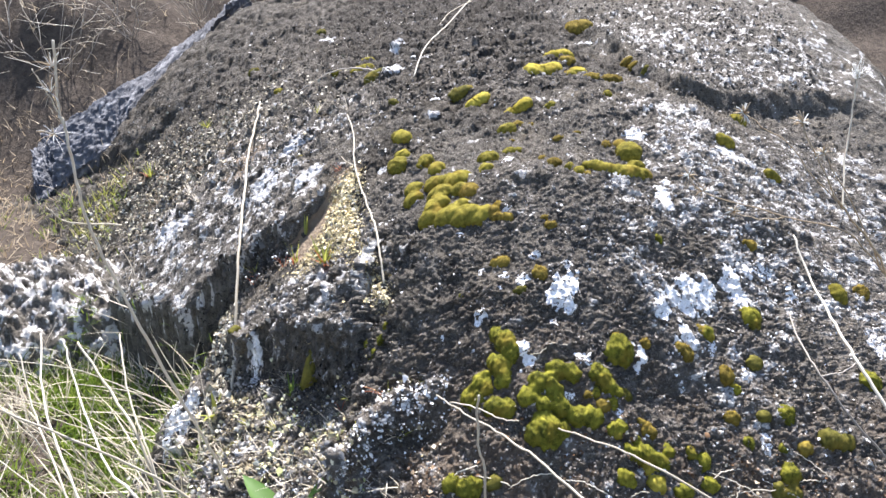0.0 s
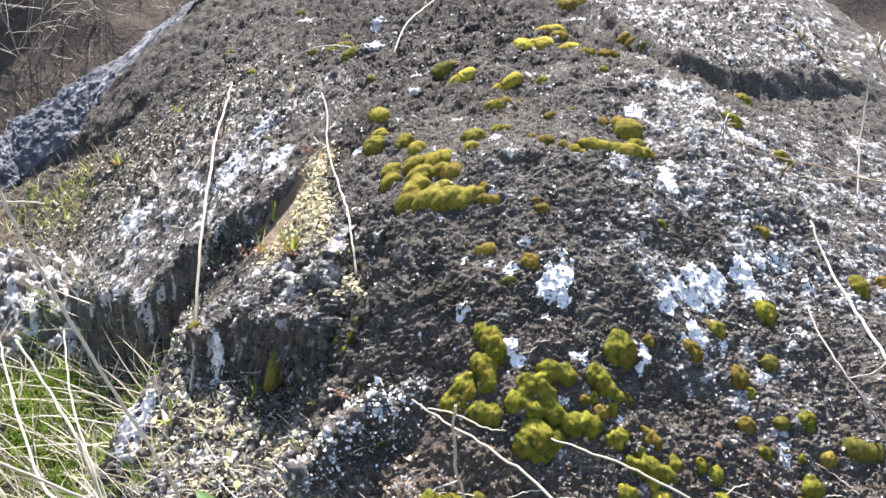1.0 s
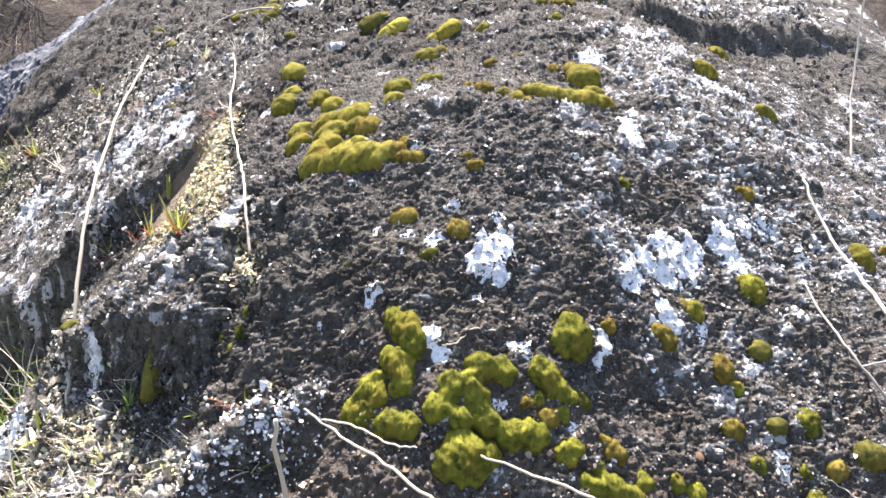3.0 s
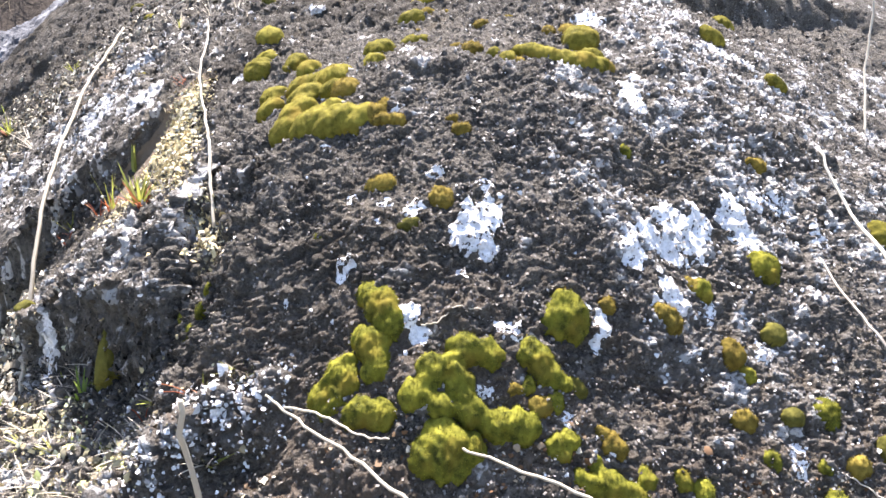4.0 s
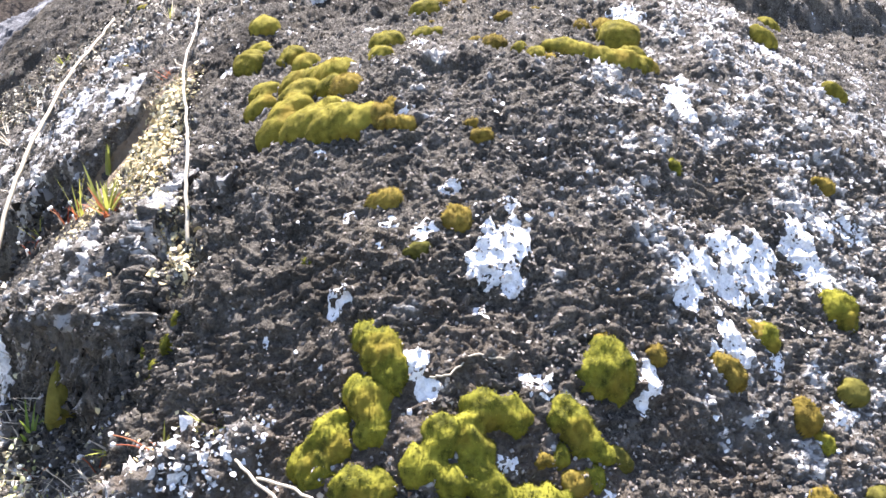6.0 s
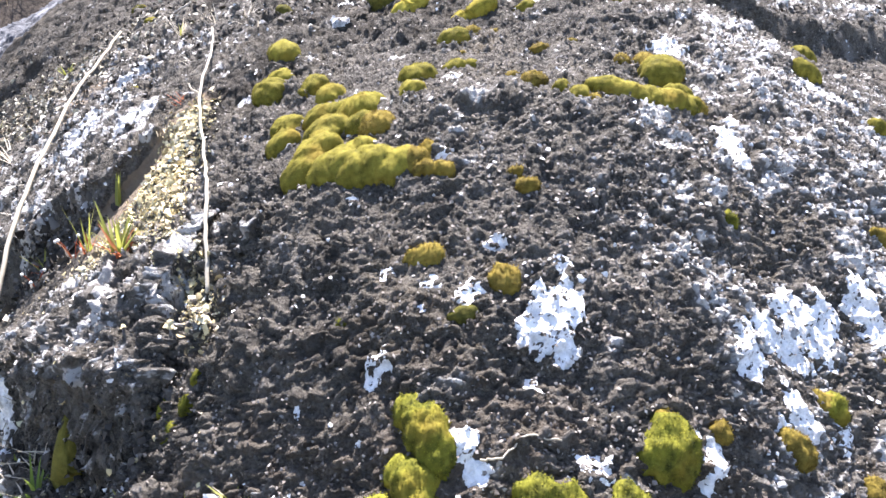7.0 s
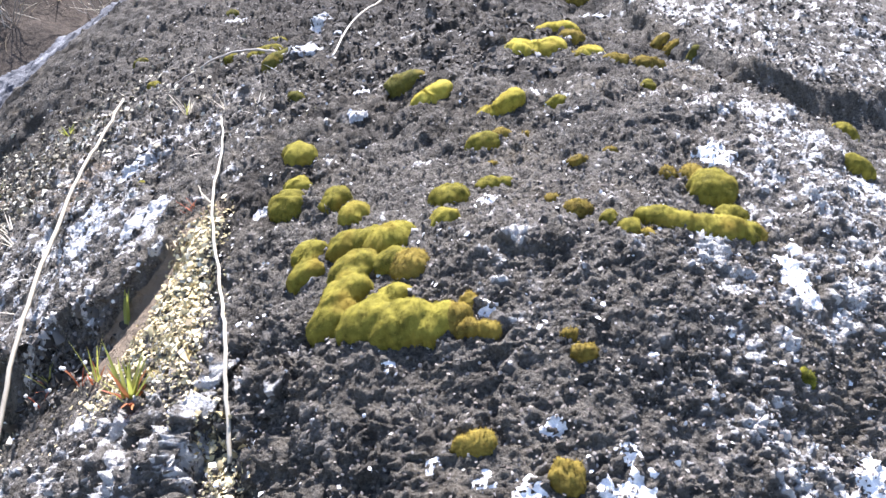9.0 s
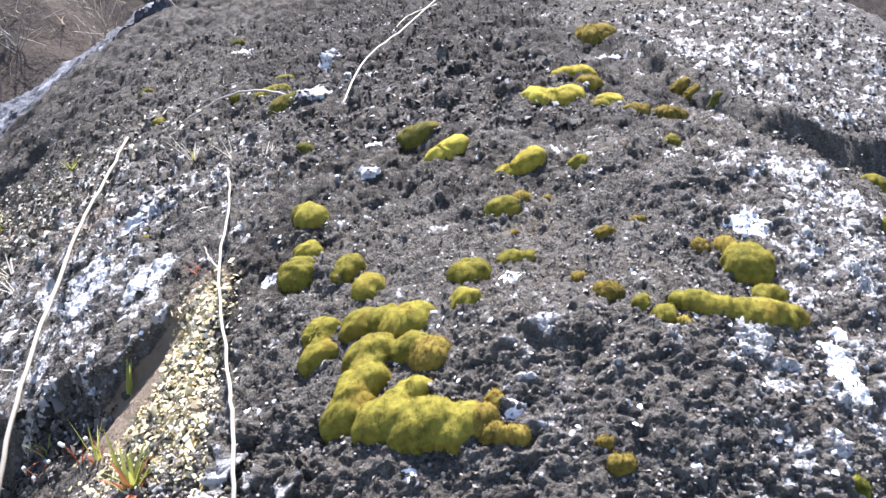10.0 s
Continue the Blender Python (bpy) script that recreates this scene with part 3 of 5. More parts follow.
def moss_meshes(rng, cushions, parent=None):
    """Soft cushions grown together on the rock; each is a mesh of its own, with a fuzz of fine shoots."""
    cs = np.array(cushions, float)
    lo, hi = (cs[:, :2] - 1.25 * cs[:, 2:3]).min(0), (cs[:, :2] + 1.25 * cs[:, 2:3]).max(0)
    gx, gy = np.meshgrid(np.arange(lo[0], hi[0], 0.0012), np.arange(lo[1], hi[1], 0.0012))
    p, n, grain, who = surface(gx, gy, False)
    wx, wy = gx + 0.0022 * grid_noise(gx, gy, 0.009, 61), gy + 0.0022 * grid_noise(gx, gy, 0.009, 62)
    total, most, owner = np.zeros_like(gx), np.zeros_like(gx), np.zeros(gx.shape, int)
    for i, (x, y, r, tall, tint) in enumerate(cs):
        r = (1.06 if tint < 2 else 1.09) * r
        nx, ny = surface([x], [y], False)[1][0][:2]
        wide, deep = r * max(0.3, math.sqrt(1 - nx * nx)), r * min(1.1, max(0.6, 1.25 * tall)) * max(0.3, math.sqrt(1 - ny * ny))
        q = 1 - ((wx - x) / wide) ** 2 - ((wy - y) / deep) ** 2
        one = r * min(0.25 + 0.78 * tall, 0.98) * np.sqrt(np.maximum(q, 0))
        owner = np.where(one > most, i, owner)
        most = np.maximum(one, most)
        total += one ** 2.2
    h = 0.93 * total ** (1 / 2.2)
    inside = h > 0
    h = np.where(inside, h + 0.0018 + (1.0 if cs[0, 4] < 2 else 0.45) * (0.0018 * grid_noise(gx, gy, 0.008, 63) + 0.0013 * grid_noise(gx, gy, 0.0038, 64)) * np.minimum(1, h / 0.006), -0.003)
    up = n + np.array((0, 0, 0.3))
    up /= np.linalg.norm(up, axis=-1, keepdims=True)
    p = p + up * h[..., None]
    for axis in (0, 1):
        for step in (1, -1):
            owner = np.where(inside, owner, np.where(np.roll(inside, step, axis), np.roll(owner, step, axis), owner))
    grown = inside.copy()
    grown[1:] |= inside[:-1]
    grown[:-1] |= inside[1:]
    grown[:, 1:] |= inside[:, :-1]
    grown[:, :-1] |= inside[:, 1:]
    out = np.cross(np.gradient(p, axis=1), np.gradient(p, axis=0))
    out /= np.linalg.norm(out, axis=-1, keepdims=True) + 1e-12
    ny, nx = grown.shape
    cell = grown[:-1, :-1] & grown[1:, :-1] & grown[:-1, 1:] & grown[1:, 1:]
    number = (np.arange(ny)[:, None] * nx + np.arange(nx)[None])[:-1, :-1]
    made = []
    for i, c in enumerate(cushions):
        tint = c[4]
        k = number[cell & (owner[:-1, :-1] == i)]
        if len(k) < 6:
            continue
        quads = np.stack([k, k + 1, k + 1 + nx, k + nx], -1)
        used, back = np.unique(quads, return_inverse=True)
        body = part("cushion" if parent else "moss_cushion", p.reshape(-1, 3)[used], back.reshape(-1, 4).tolist(), MOSS[tint], parent,
                    "" if not parent else ("", "brown drying cushion", "bright yellow cushion", "dull olive cushion", "olive cushion")[tint])
        normals = out.reshape(-1, 3)[used]
        body.data.normals_split_custom_set_from_vertices(normals.tolist())
        mine = inside & (owner == i)
        feet, ways = p[mine], out[mine]
        pick = rng.integers(0, len(feet), int(min(6000, len(feet) * (1.3 if tint < 2 else 0.9))))
        foot = feet[pick] + rng.uniform(-0.0006, 0.0006, (len(pick), 3))
        way = ways[pick] + rng.normal(0, 0.6, foot.shape)
        way /= np.linalg.norm(way, axis=1, keepdims=True)
        side = np.cross(way, rng.normal(0, 1, way.shape))
        side /= np.linalg.norm(side, axis=1, keepdims=True)
        other = np.cross(way, side)
        long, w = (1.0 if tint < 2 else 0.5) * rng.uniform(0.0006, 0.0017, len(pick))[:, None], 0.00042
        verts = np.stack([foot + w * side, foot - 0.5 * w * side + 0.87 * w * other, foot - 0.5 * w * side - 0.87 * w * other, foot + long * way], 1).reshape(-1, 3)
        base = np.arange(len(pick))[:, None, None] * 4
        faces = (base + np.array([(0, 1, 3), (1, 2, 3), (2, 0, 3)])[None]).reshape(-1, 3).tolist()
        fuzz = part("fuzz", verts, faces, MOSS_TIP[tint], body)
        fuzz["kind"] = "stuff"
        fuzz.data.normals_split_custom_set_from_vertices(np.repeat(0.8 * ways[pick] + 0.2 * way, 4, 0).tolist())
        made.append(body)
    return made


MOSS_LABEL = ["yellow-green velvety moss cushion on dark rock", "rusty brown drying moss cushion on dark rock",
              "bright sunlit yellow moss cushion on dark rock", "dull olive moss cushion in a shaded hollow", "olive-yellow moss cushion on dark rock"]
moss_rng = np.random.default_rng(5)


def moss_cushion(x, y, r, tall, tint):
    for ob in moss_meshes(moss_rng, [(x, y, r, tall, tint)]):
        tagged(ob, MOSS_LABEL[tint], "moss", "moss on the rock")


def moss_patch(label, *cushions):
    """Several cushions grown into one another: x, y, radius, roundness, tint."""
    x, y = cushions[0][:2]
    patch = thing("moss_patch", surface([x], [y], False)[0][0], label, "moss", "moss on the rock")
    moss_meshes(moss_rng, cushions, patch)


moss_patch("small group of 4 joined moss cushions on dark rock",
           (-0.070, 1.198, 0.014, 0.8, 4), (-0.078, 1.212, 0.012, 0.7, 4), (-0.068, 1.158, 0.013, 0.7, 4), (-0.074, 1.129, 0.017, 0.81, 4))
moss_patch("small group of 3 joined moss cushions on dark rock",
           (-0.029, 1.121, 0.013, 0.89, 4), (-0.011, 1.083, 0.014, 0.89, 4), (-0.038, 1.111, 0.007, 0.67, 4))
moss_patch("large branching patch of yellow-green moss cushions on rock",
           (-0.043, 1.048, 0.0162, 0.6, 4), (-0.044, 1.027, 0.0162, 0.6, 4), (-0.013, 1.038, 0.0162, 0.6, 4), (-0.003, 0.996, 0.0194, 0.6, 4), (-0.007, 0.973, 0.0194, 0.6, 4), (0.023, 1.018, 0.0194, 0.65, 4),
           (0.007, 1.033, 0.0130, 0.6, 4), (0.038, 0.976, 0.0140, 0.8, 1), (0.025, 0.990, 0.0140, 0.6, 4), (0.026, 0.951, 0.0140, 0.6, 4), (-0.015, 0.957, 0.0194, 0.6, 4), (0.009, 0.937, 0.0194, 0.6, 4),
           (0.033, 0.925, 0.0216, 0.6, 4), (0.052, 0.918, 0.0173, 0.65, 4), (0.067, 0.917, 0.0108, 0.8, 1))
moss_patch("small group of 3 joined moss cushions on dark rock",
           (0.074, 0.907, 0.008, 0.74, 1), (0.087, 0.904, 0.007, 0.7, 1), (0.076, 0.929, 0.006, 1.0, 1))
moss_patch("small group of 2 joined moss cushions on dark rock",
           (0.068, 1.055, 0.016, 0.72, 4), (0.062, 1.021, 0.011, 0.68, 4))
moss_patch("small group of 2 joined moss cushions on dark rock",
           (0.098, 1.067, 0.01, 0.61, 4), (0.111, 1.065, 0.008, 0.61, 4))
moss_patch("long flat patch of bright yellow moss on rock",
           (0.209, 0.990, 0.013, 0.45, 4), (0.222, 0.987, 0.015, 0.45, 4), (0.238, 0.987, 0.016, 0.45, 4), (0.256, 0.992, 0.019, 0.45, 4), (0.273, 0.994, 0.016, 0.45, 4), (0.287, 0.998, 0.009, 0.7, 1),
           (0.276, 1.018, 0.013, 0.5, 4), (0.272, 1.049, 0.018, 0.8, 4), (0.262, 1.068, 0.011, 0.8, 1))
moss_patch("small group of 2 joined moss cushions on dark rock",
           (0.189, 0.978, 0.008, 0.8, 4), (0.200, 0.971, 0.005, 1.0, 1))
moss_patch("sunlit cluster of yellow moss below the shelf",
           (0.165, 1.389, 0.024, 0.63, 2), (0.194, 1.39, 0.022, 0.7, 2), (0.218, 1.483, 0.029, 0.45, 2), (0.232, 1.447, 0.018, 0.6, 1),
           (0.244, 1.388, 0.017, 0.52, 2), (0.224, 1.361, 0.013, 0.6, 4))
moss_patch("small group of 2 joined moss cushions on dark rock",
           (0.056, 1.279, 0.024, 0.51, 2), (0.027, 1.329, 0.023, 0.46, 3))
moss_patch("small group of 2 joined moss cushions on dark rock",
           (0.112, 1.217, 0.013, 0.6, 2), (0.13, 1.217, 0.018, 0.52, 2))
moss_patch("small group of 2 joined moss cushions on dark rock",
           (0.101, 1.146, 0.015, 0.58, 4), (0.118, 1.159, 0.01, 0.55, 1))
moss_patch("thin streaks of yellow moss on the upper rock",
           (-0.193, 1.665, 0.028, 0.45, 4), (-0.19, 1.748, 0.017, 0.45, 4), (-0.15, 1.552, 0.025, 0.45, 3), (-0.257, 1.725, 0.014, 0.47, 4),
           (-0.219, 1.641, 0.013, 0.45, 3))
moss_patch("small group of 3 joined moss cushions on dark rock",
           (0.068, 0.756, 0.009, 0.92, 0), (0.077, 0.745, 0.012, 0.85, 0), (0.083, 0.734, 0.011, 0.9, 0))
moss_patch("small group of 3 joined moss cushions on dark rock",
           (0.063, 0.732, 0.007, 0.9, 0), (0.071, 0.724, 0.012, 0.86, 0), (0.074, 0.712, 0.01, 1.0, 0))
moss_patch("small group of 4 joined moss cushions on dark rock",
           (0.049, 0.718, 0.013, 0.7, 0), (0.038, 0.71, 0.013, 0.68, 0), (0.054, 0.708, 0.01, 0.83, 0), (0.044, 0.701, 0.012, 0.57, 0))
moss_patch("small group of 2 joined moss cushions on dark rock",
           (0.062, 0.69, 0.012, 0.75, 0), (0.076, 0.687, 0.011, 0.84, 0))
moss_patch("large horseshoe patch of yellow-green moss cushions on rock",
           (0.135, 0.715, 0.0135, 0.65, 0), (0.151, 0.715, 0.0126, 0.65, 0), (0.126, 0.706, 0.0099, 0.82, 0), (0.112, 0.704, 0.0117, 0.76, 0),
           (0.102, 0.693, 0.0126, 0.8, 0), (0.117, 0.687, 0.0108, 0.86, 0), (0.13, 0.698, 0.0108, 0.94, 0), (0.137, 0.687, 0.0126, 0.79, 0),
           (0.155, 0.683, 0.0153, 0.65, 0), (0.172, 0.682, 0.0135, 0.77, 0), (0.186, 0.693, 0.0081, 0.85, 1), (0.196, 0.696, 0.0063, 1.0, 0))
moss_patch("thick rounded patch of bright green moss on rock",
           (0.119, 0.673, 0.015, 0.65, 0), (0.112, 0.665, 0.016, 0.69, 0), (0.133, 0.67, 0.014, 0.71, 0), (0.12, 0.66, 0.015, 0.56, 0))
moss_patch("small group of 3 joined moss cushions on dark rock",
           (0.211, 0.746, 0.016, 0.88, 0), (0.21, 0.758, 0.006, 0.75, 1), (0.202, 0.74, 0.011, 0.83, 0))
moss_patch("small group of 4 joined moss cushions on dark rock",
           (0.183, 0.719, 0.013, 0.67, 0), (0.19, 0.712, 0.011, 0.84, 0), (0.2, 0.707, 0.009, 0.8, 0), (0.213, 0.708, 0.009, 0.45, 3))
moss_patch("small group of 2 joined moss cushions on dark rock",
           (0.178, 0.702, 0.006, 0.82, 0), (0.169, 0.7, 0.005, 0.93, 1))
moss_patch("small group of 2 joined moss cushions on dark rock",
           (0.197, 0.674, 0.009, 0.85, 0), (0.205, 0.679, 0.007, 0.89, 0))
moss_patch("small group of 2 joined moss cushions on dark rock",
           (0.329, 0.795, 0.009, 1.0, 0), (0.322, 0.797, 0.006, 0.8, 1))
moss_patch("small group of 2 joined moss cushions on dark rock",
           (0.394, 0.828, 0.013, 0.85, 0), (0.396, 0.818, 0.008, 0.75, 0))
moss_patch("small group of 2 joined moss cushions on dark rock",
           (0.345, 0.755, 0.01, 0.96, 1), (0.354, 0.743, 0.006, 1.0, 0))
moss_patch("low spreading patch of green moss among pebbly lichen",
           (0.229, 0.662, 0.015, 0.6, 0), (0.245, 0.658, 0.014, 0.6, 0), (0.222, 0.672, 0.007, 0.7, 0), (0.258, 0.667, 0.007, 0.83, 0), (0.284, 0.671, 0.008, 0.77, 0), (0.214, 0.661, 0.010, 0.75, 0), (0.300, 0.668, 0.009, 0.83, 0),
           (0.303, 0.65, 0.011, 0.67, 0), (0.206, 0.639, 0.011, 0.78, 0), (0.271, 0.64, 0.011, 0.68, 0), (0.242, 0.641, 0.011, 0.68, 2), (0.233, 0.652, 0.008, 0.7, 2))
moss_patch("small group of 3 joined moss cushions on dark rock",
           (0.402, 0.67, 0.012, 1.0, 0), (0.386, 0.657, 0.009, 0.83, 3), (0.402, 0.655, 0.01, 0.75, 3))
moss_patch("small group of 3 joined moss cushions on dark rock",
           (0.456, 0.702, 0.014, 0.7, 3), (0.425, 0.694, 0.01, 0.72, 1), (0.474, 0.699, 0.01, 0.75, 3))
moss_patch("rusty brown moss along the lip of the shelf",
           (0.352, 1.475, 0.016, 0.45, 1), (0.358, 1.452, 0.015, 0.45, 1), (0.374, 1.415, 0.011, 0.45, 3))
for c in ((0.158, 1.005, 0.011, 0.63, 1), (0.177, 0.99, 0.007, 0.67, 4), (0.242, 1.068, 0.008, 0.82, 1), (0.174, 1.085, 0.01, 0.52, 1),
          (0.285, 1.684, 0.030, 0.7, 1), (-0.097, 1.353, 0.01, 0.81, 3), (-0.069, 1.298, 0.01, 0.69, 3), (0.135, 0.892, 0.005, 1.0, 1),
          (0.173, 1.202, 0.011, 0.5, 4), (0.276, 1.259, 0.008, 0.92, 4), (0.298, 1.34, 0.018, 0.5, 1), (0.262, 1.345, 0.016, 0.5, 1), (0.522, 1.31, 0.016, 0.57, 4),
          (0.202, 1.102, 0.006, 0.62, 1), (0.105, 1.108, 0.005, 0.8, 1), (0.138, 1.154, 0.005, 0.82, 1), (-0.429, 1.835, 0.012, 0.64, 4)):
    moss_cushion(*c)
for c in ((-0.599, 2.252, 0.018, 0.77, 3), (-0.405, 2.355, 0.016, 0.91, 3), (0.144, 1.033, 0.006, 0.67, 1), (-0.272, 1.311, 0.007, 0.64, 4),
          (0.244, 0.76, 0.006, 0.8, 1), (0.294, 0.765, 0.013, 0.58, 1), (0.344, 0.715, 0.01, 0.67, 1), (0.411, 0.724, 0.011, 0.88, 0),
          (0.074, 0.839, 0.013, 0.45, 1), (0.122, 0.815, 0.01, 0.8, 1), (0.097, 0.796, 0.009, 0.52, 3), (0.025, 0.812, 0.004, 0.8, 0),
          (0.141, 0.88, 0.008, 0.67, 1), (0.515, 1.118, 0.015, 0.45, 4), (0.444, 1.147, 0.018, 0.45, 4), (0.421, 0.931, 0.011, 0.48, 1)):
    moss_cushion(*c)
for c in ((0.283, 0.887, 0.005, 0.9, 0), (0.237, 0.681, 0.009, 0.9, 1), (0.230, 0.686, 0.006, 0.8, 1), (0.358, 0.693, 0.007, 0.83, 0), (0.398, 0.691, 0.006, 0.77, 0), (-0.072, 0.833, 0.0046, 0.67, 0), (-0.08, 0.827, 0.0046, 0.73, 0),
          (-0.097, 0.838, 0.0052, 1.0, 0), (-0.187, 0.867, 0.013, 0.8, 3), (-0.329, 1.019, 0.009, 1.0, 3), (0.382, 0.719, 0.009, 0.65, 3),
          (0.539, 0.902, 0.013, 0.87, 4), (0.581, 0.921, 0.012, 0.77, 1), (0.034, 0.631, 0.016, 0.62, 0), (0.013, 0.637, 0.01, 0.8, 0),
          (-0.089, 0.82, 0.0072, 0.71, 0), (0.53, 0.771, 0.013, 0.75, 0), (0.385, 0.774, 0.009, 0.91, 3), (0.06, 0.631, 0.01, 0.67, 3)):
    moss_cushion(*c)


# ---- white lichen ----


def lichen_patch(*spots):
    """A raised white crust with a ragged edge: spots of x, y, radius, roundness."""
    sp = np.array(spots)
    lo, hi = (sp[:, :2] - 1.8 * sp[:, 2:3]).min(0), (sp[:, :2] + 1.8 * sp[:, 2:3]).max(0)
    step = 0.0011 if sp[:, 2].max() < 0.02 else 0.0016
    gx, gy = np.meshgrid(np.arange(lo[0], hi[0], step), np.arange(lo[1], hi[1], step))
    m = np.full_like(gx, -9.0)
    for x, y, r, tall in spots:
        m = np.maximum(m, 1 - np.hypot((gx - x) / r, (gy - y) / (r * max(0.6, tall * 1.25))))
    p, n, grain, who = surface(gx, gy)
    bare, n, _, _ = surface(gx, gy, False)
    rise = ((p - bare) * n).sum(-1)
    calm = rise
    for axis in (0, 1):
        wide = 2 if sp[0, 1] < 1.1 else 7
        calm = sum(np.roll(calm, k, axis) for k in range(-wide, wide + 1)) / (2 * wide + 1)
    rise = np.maximum(0.3 * rise + 0.7 * calm, rise - 0.0008)
    p = bare + n * rise[..., None]
    m += 0.38 * grid_noise(gx, gy, 0.010, 41) + 0.34 * grid_noise(gx, gy, 0.0045, 42) + 0.25 * (grain - 0.42)
    h = -0.0014 + 0.0012 * smooth(1.0, 1.2, gy) + (0.0024 if len(spots) > 1 else 0.0016) * smooth(0.0, 0.22, m) + 0.0008 * grid_noise(gx, gy, 0.006, 43) + 0.0005 * grid_noise(gx, gy, 0.0025, 44)
    p = p + n * h[..., None]
    keep = m > -0.04
    ny, nx = keep.shape
    cell = keep[:-1, :-1] & keep[1:, :-1] & keep[:-1, 1:] & keep[1:, 1:]
    i = (np.arange(ny)[:, None] * nx + np.arange(nx)[None])[:-1, :-1][cell]
    if len(i) < 4:
        return
    quads = np.stack([i, i + 1, i + 1 + nx, i + nx], -1)
    used, back = np.unique(quads, return_inverse=True)
    ob = part("lichen_patch", p.reshape(-1, 3)[used], back.reshape(-1, 4).tolist(), lichen_mat if sp[0, 1] < 1.1 else grey_lichen_mat)
    size = "large" if sp[:, 2].sum() > 0.05 else "small"
    tagged(ob, size + (" chalky white" if sp[0, 1] < 1.1 else " greyish white") + " crust of lichen on dark rock", "lichen", "white lichen on the rock")


lichen_patch((0.146, 0.799, 0.013, 0.82), (0.158, 0.806, 0.012, 1.0), (0.134, 0.789, 0.008, 1.0), (0.153, 0.785, 0.012, 0.7), (0.143, 0.787, 0.009, 0.8))
lichen_patch((0.102, 0.81, 0.009, 1.0))
lichen_patch((0.119, 0.843, 0.007, 0.76))
lichen_patch((0.049, 0.781, 0.009, 0.83))
lichen_patch((0.079, 0.817, 0.006, 0.88))
lichen_patch((0.156, 0.827, 0.007, 0.71))
lichen_patch((0.315, 0.841, 0.022, 0.52), (0.327, 0.833, 0.016, 0.86), (0.29, 0.819, 0.017, 0.5), (0.271, 0.8, 0.012, 1.0), (0.308, 0.818, 0.015, 0.57), (0.339, 0.849, 0.012, 1.0))
lichen_patch((0.379, 0.867, 0.017, 0.86), (0.386, 0.852, 0.014, 0.93), (0.405, 0.89, 0.01, 0.75))
lichen_patch((0.429, 0.899, 0.016, 0.57))
lichen_patch((0.237, 0.748, 0.008, 1.0), (0.232, 0.738, 0.005, 0.79))
lichen_patch((0.229, 0.755, 0.005, 0.77))
lichen_patch((0.301, 0.783, 0.013, 0.7), (0.285, 0.772, 0.006, 0.79))
lichen_patch((0.333, 0.782, 0.009, 0.91))
lichen_patch((0.372, 0.76, 0.008, 1.0))
lichen_patch((0.096, 0.737, 0.009, 0.69), (0.103, 0.725, 0.009, 0.68))
lichen_patch((0.167, 0.732, 0.011, 0.45))
lichen_patch((0.203, 0.689, 0.005, 0.85))
lichen_patch((0.302, 0.96, 0.013, 0.8), (0.307, 0.95, 0.012, 0.78))
lichen_patch((0.025, 0.899, 0.005, 0.92))
lichen_patch((0.136, 0.765, 0.005, 0.73))
lichen_patch((0.004, 0.779, 0.003, 1.0))
lichen_patch((0.04, 0.753, 0.003, 0.62))
lichen_patch((-0.289, 0.968, 0.009, 1.0), (-0.292, 0.958, 0.010, 1.0), (-0.290, 0.948, 0.008, 1.0))
lichen_patch((0.38, 0.694, 0.009, 1.0))
lichen_patch((-0.24, 1.241, 0.026, 0.62), (-0.252, 1.226, 0.012, 0.75))
lichen_patch((-0.332, 1.285, 0.022, 0.88))
lichen_patch((-0.298, 1.386, 0.022, 1.0), (-0.307, 1.37, 0.014, 0.75))
lichen_patch((-0.125, 1.807, 0.022, 0.82))
lichen_patch((-0.06, 1.602, 0.021, 0.88))
lichen_patch((-0.11, 1.543, 0.02, 0.45))
lichen_patch((-0.019, 1.322, 0.01, 0.59))
lichen_patch((-0.022, 1.262, 0.01, 0.5))
lichen_patch((-0.358, 2.189, 0.025, 0.63))
lichen_patch((0.29, 1.093, 0.018, 0.62))
lichen_patch((0.304, 0.975, 0.008, 1.0), (0.294, 0.958, 0.006, 1.0), (0.315, 0.989, 0.006, 1.0))
lichen_patch((0.283, 1.573, 0.019, 0.45))
lichen_patch((-0.415, 0.985, 0.016, 1.0), (-0.426, 0.970, 0.015, 0.94))
lichen_patch((-0.448, 0.982, 0.017, 1.0), (-0.458, 0.972, 0.014, 1.0))
lichen_patch((-0.462, 1.02, 0.013, 1.0))
lichen_patch((0.569, 0.831, 0.018, 1.0))
lichen_patch((0.445, 1.114, 0.029, 0.5), (0.467, 1.109, 0.02, 0.5))
lichen_patch((-1.081, 1.726, 0.035, 1.0))
lichen_patch((-0.622, 1.51, 0.034, 0.8))
lichen_patch((-0.587, 1.487, 0.027, 0.85))
lichen_patch((-0.355, 1.331, 0.028, 1.0))
lichen_patch((0.468, 0.879, 0.013, 0.73))
lichen_patch((0.051, 0.833, 0.005, 0.86))
lichen_patch((0.148, 0.697, 0.007, 0.45))
lichen_patch((0.074, 0.803, 0.003, 0.67))
lichen_patch((-0.101, 1.142, 0.01, 0.65))
lichen_patch((0.087, 0.92, 0.007, 0.65))
lichen_patch((0.097, 1.041, 0.011, 0.45))


# ---- small lichen flakes and crumbs, too many to count ----


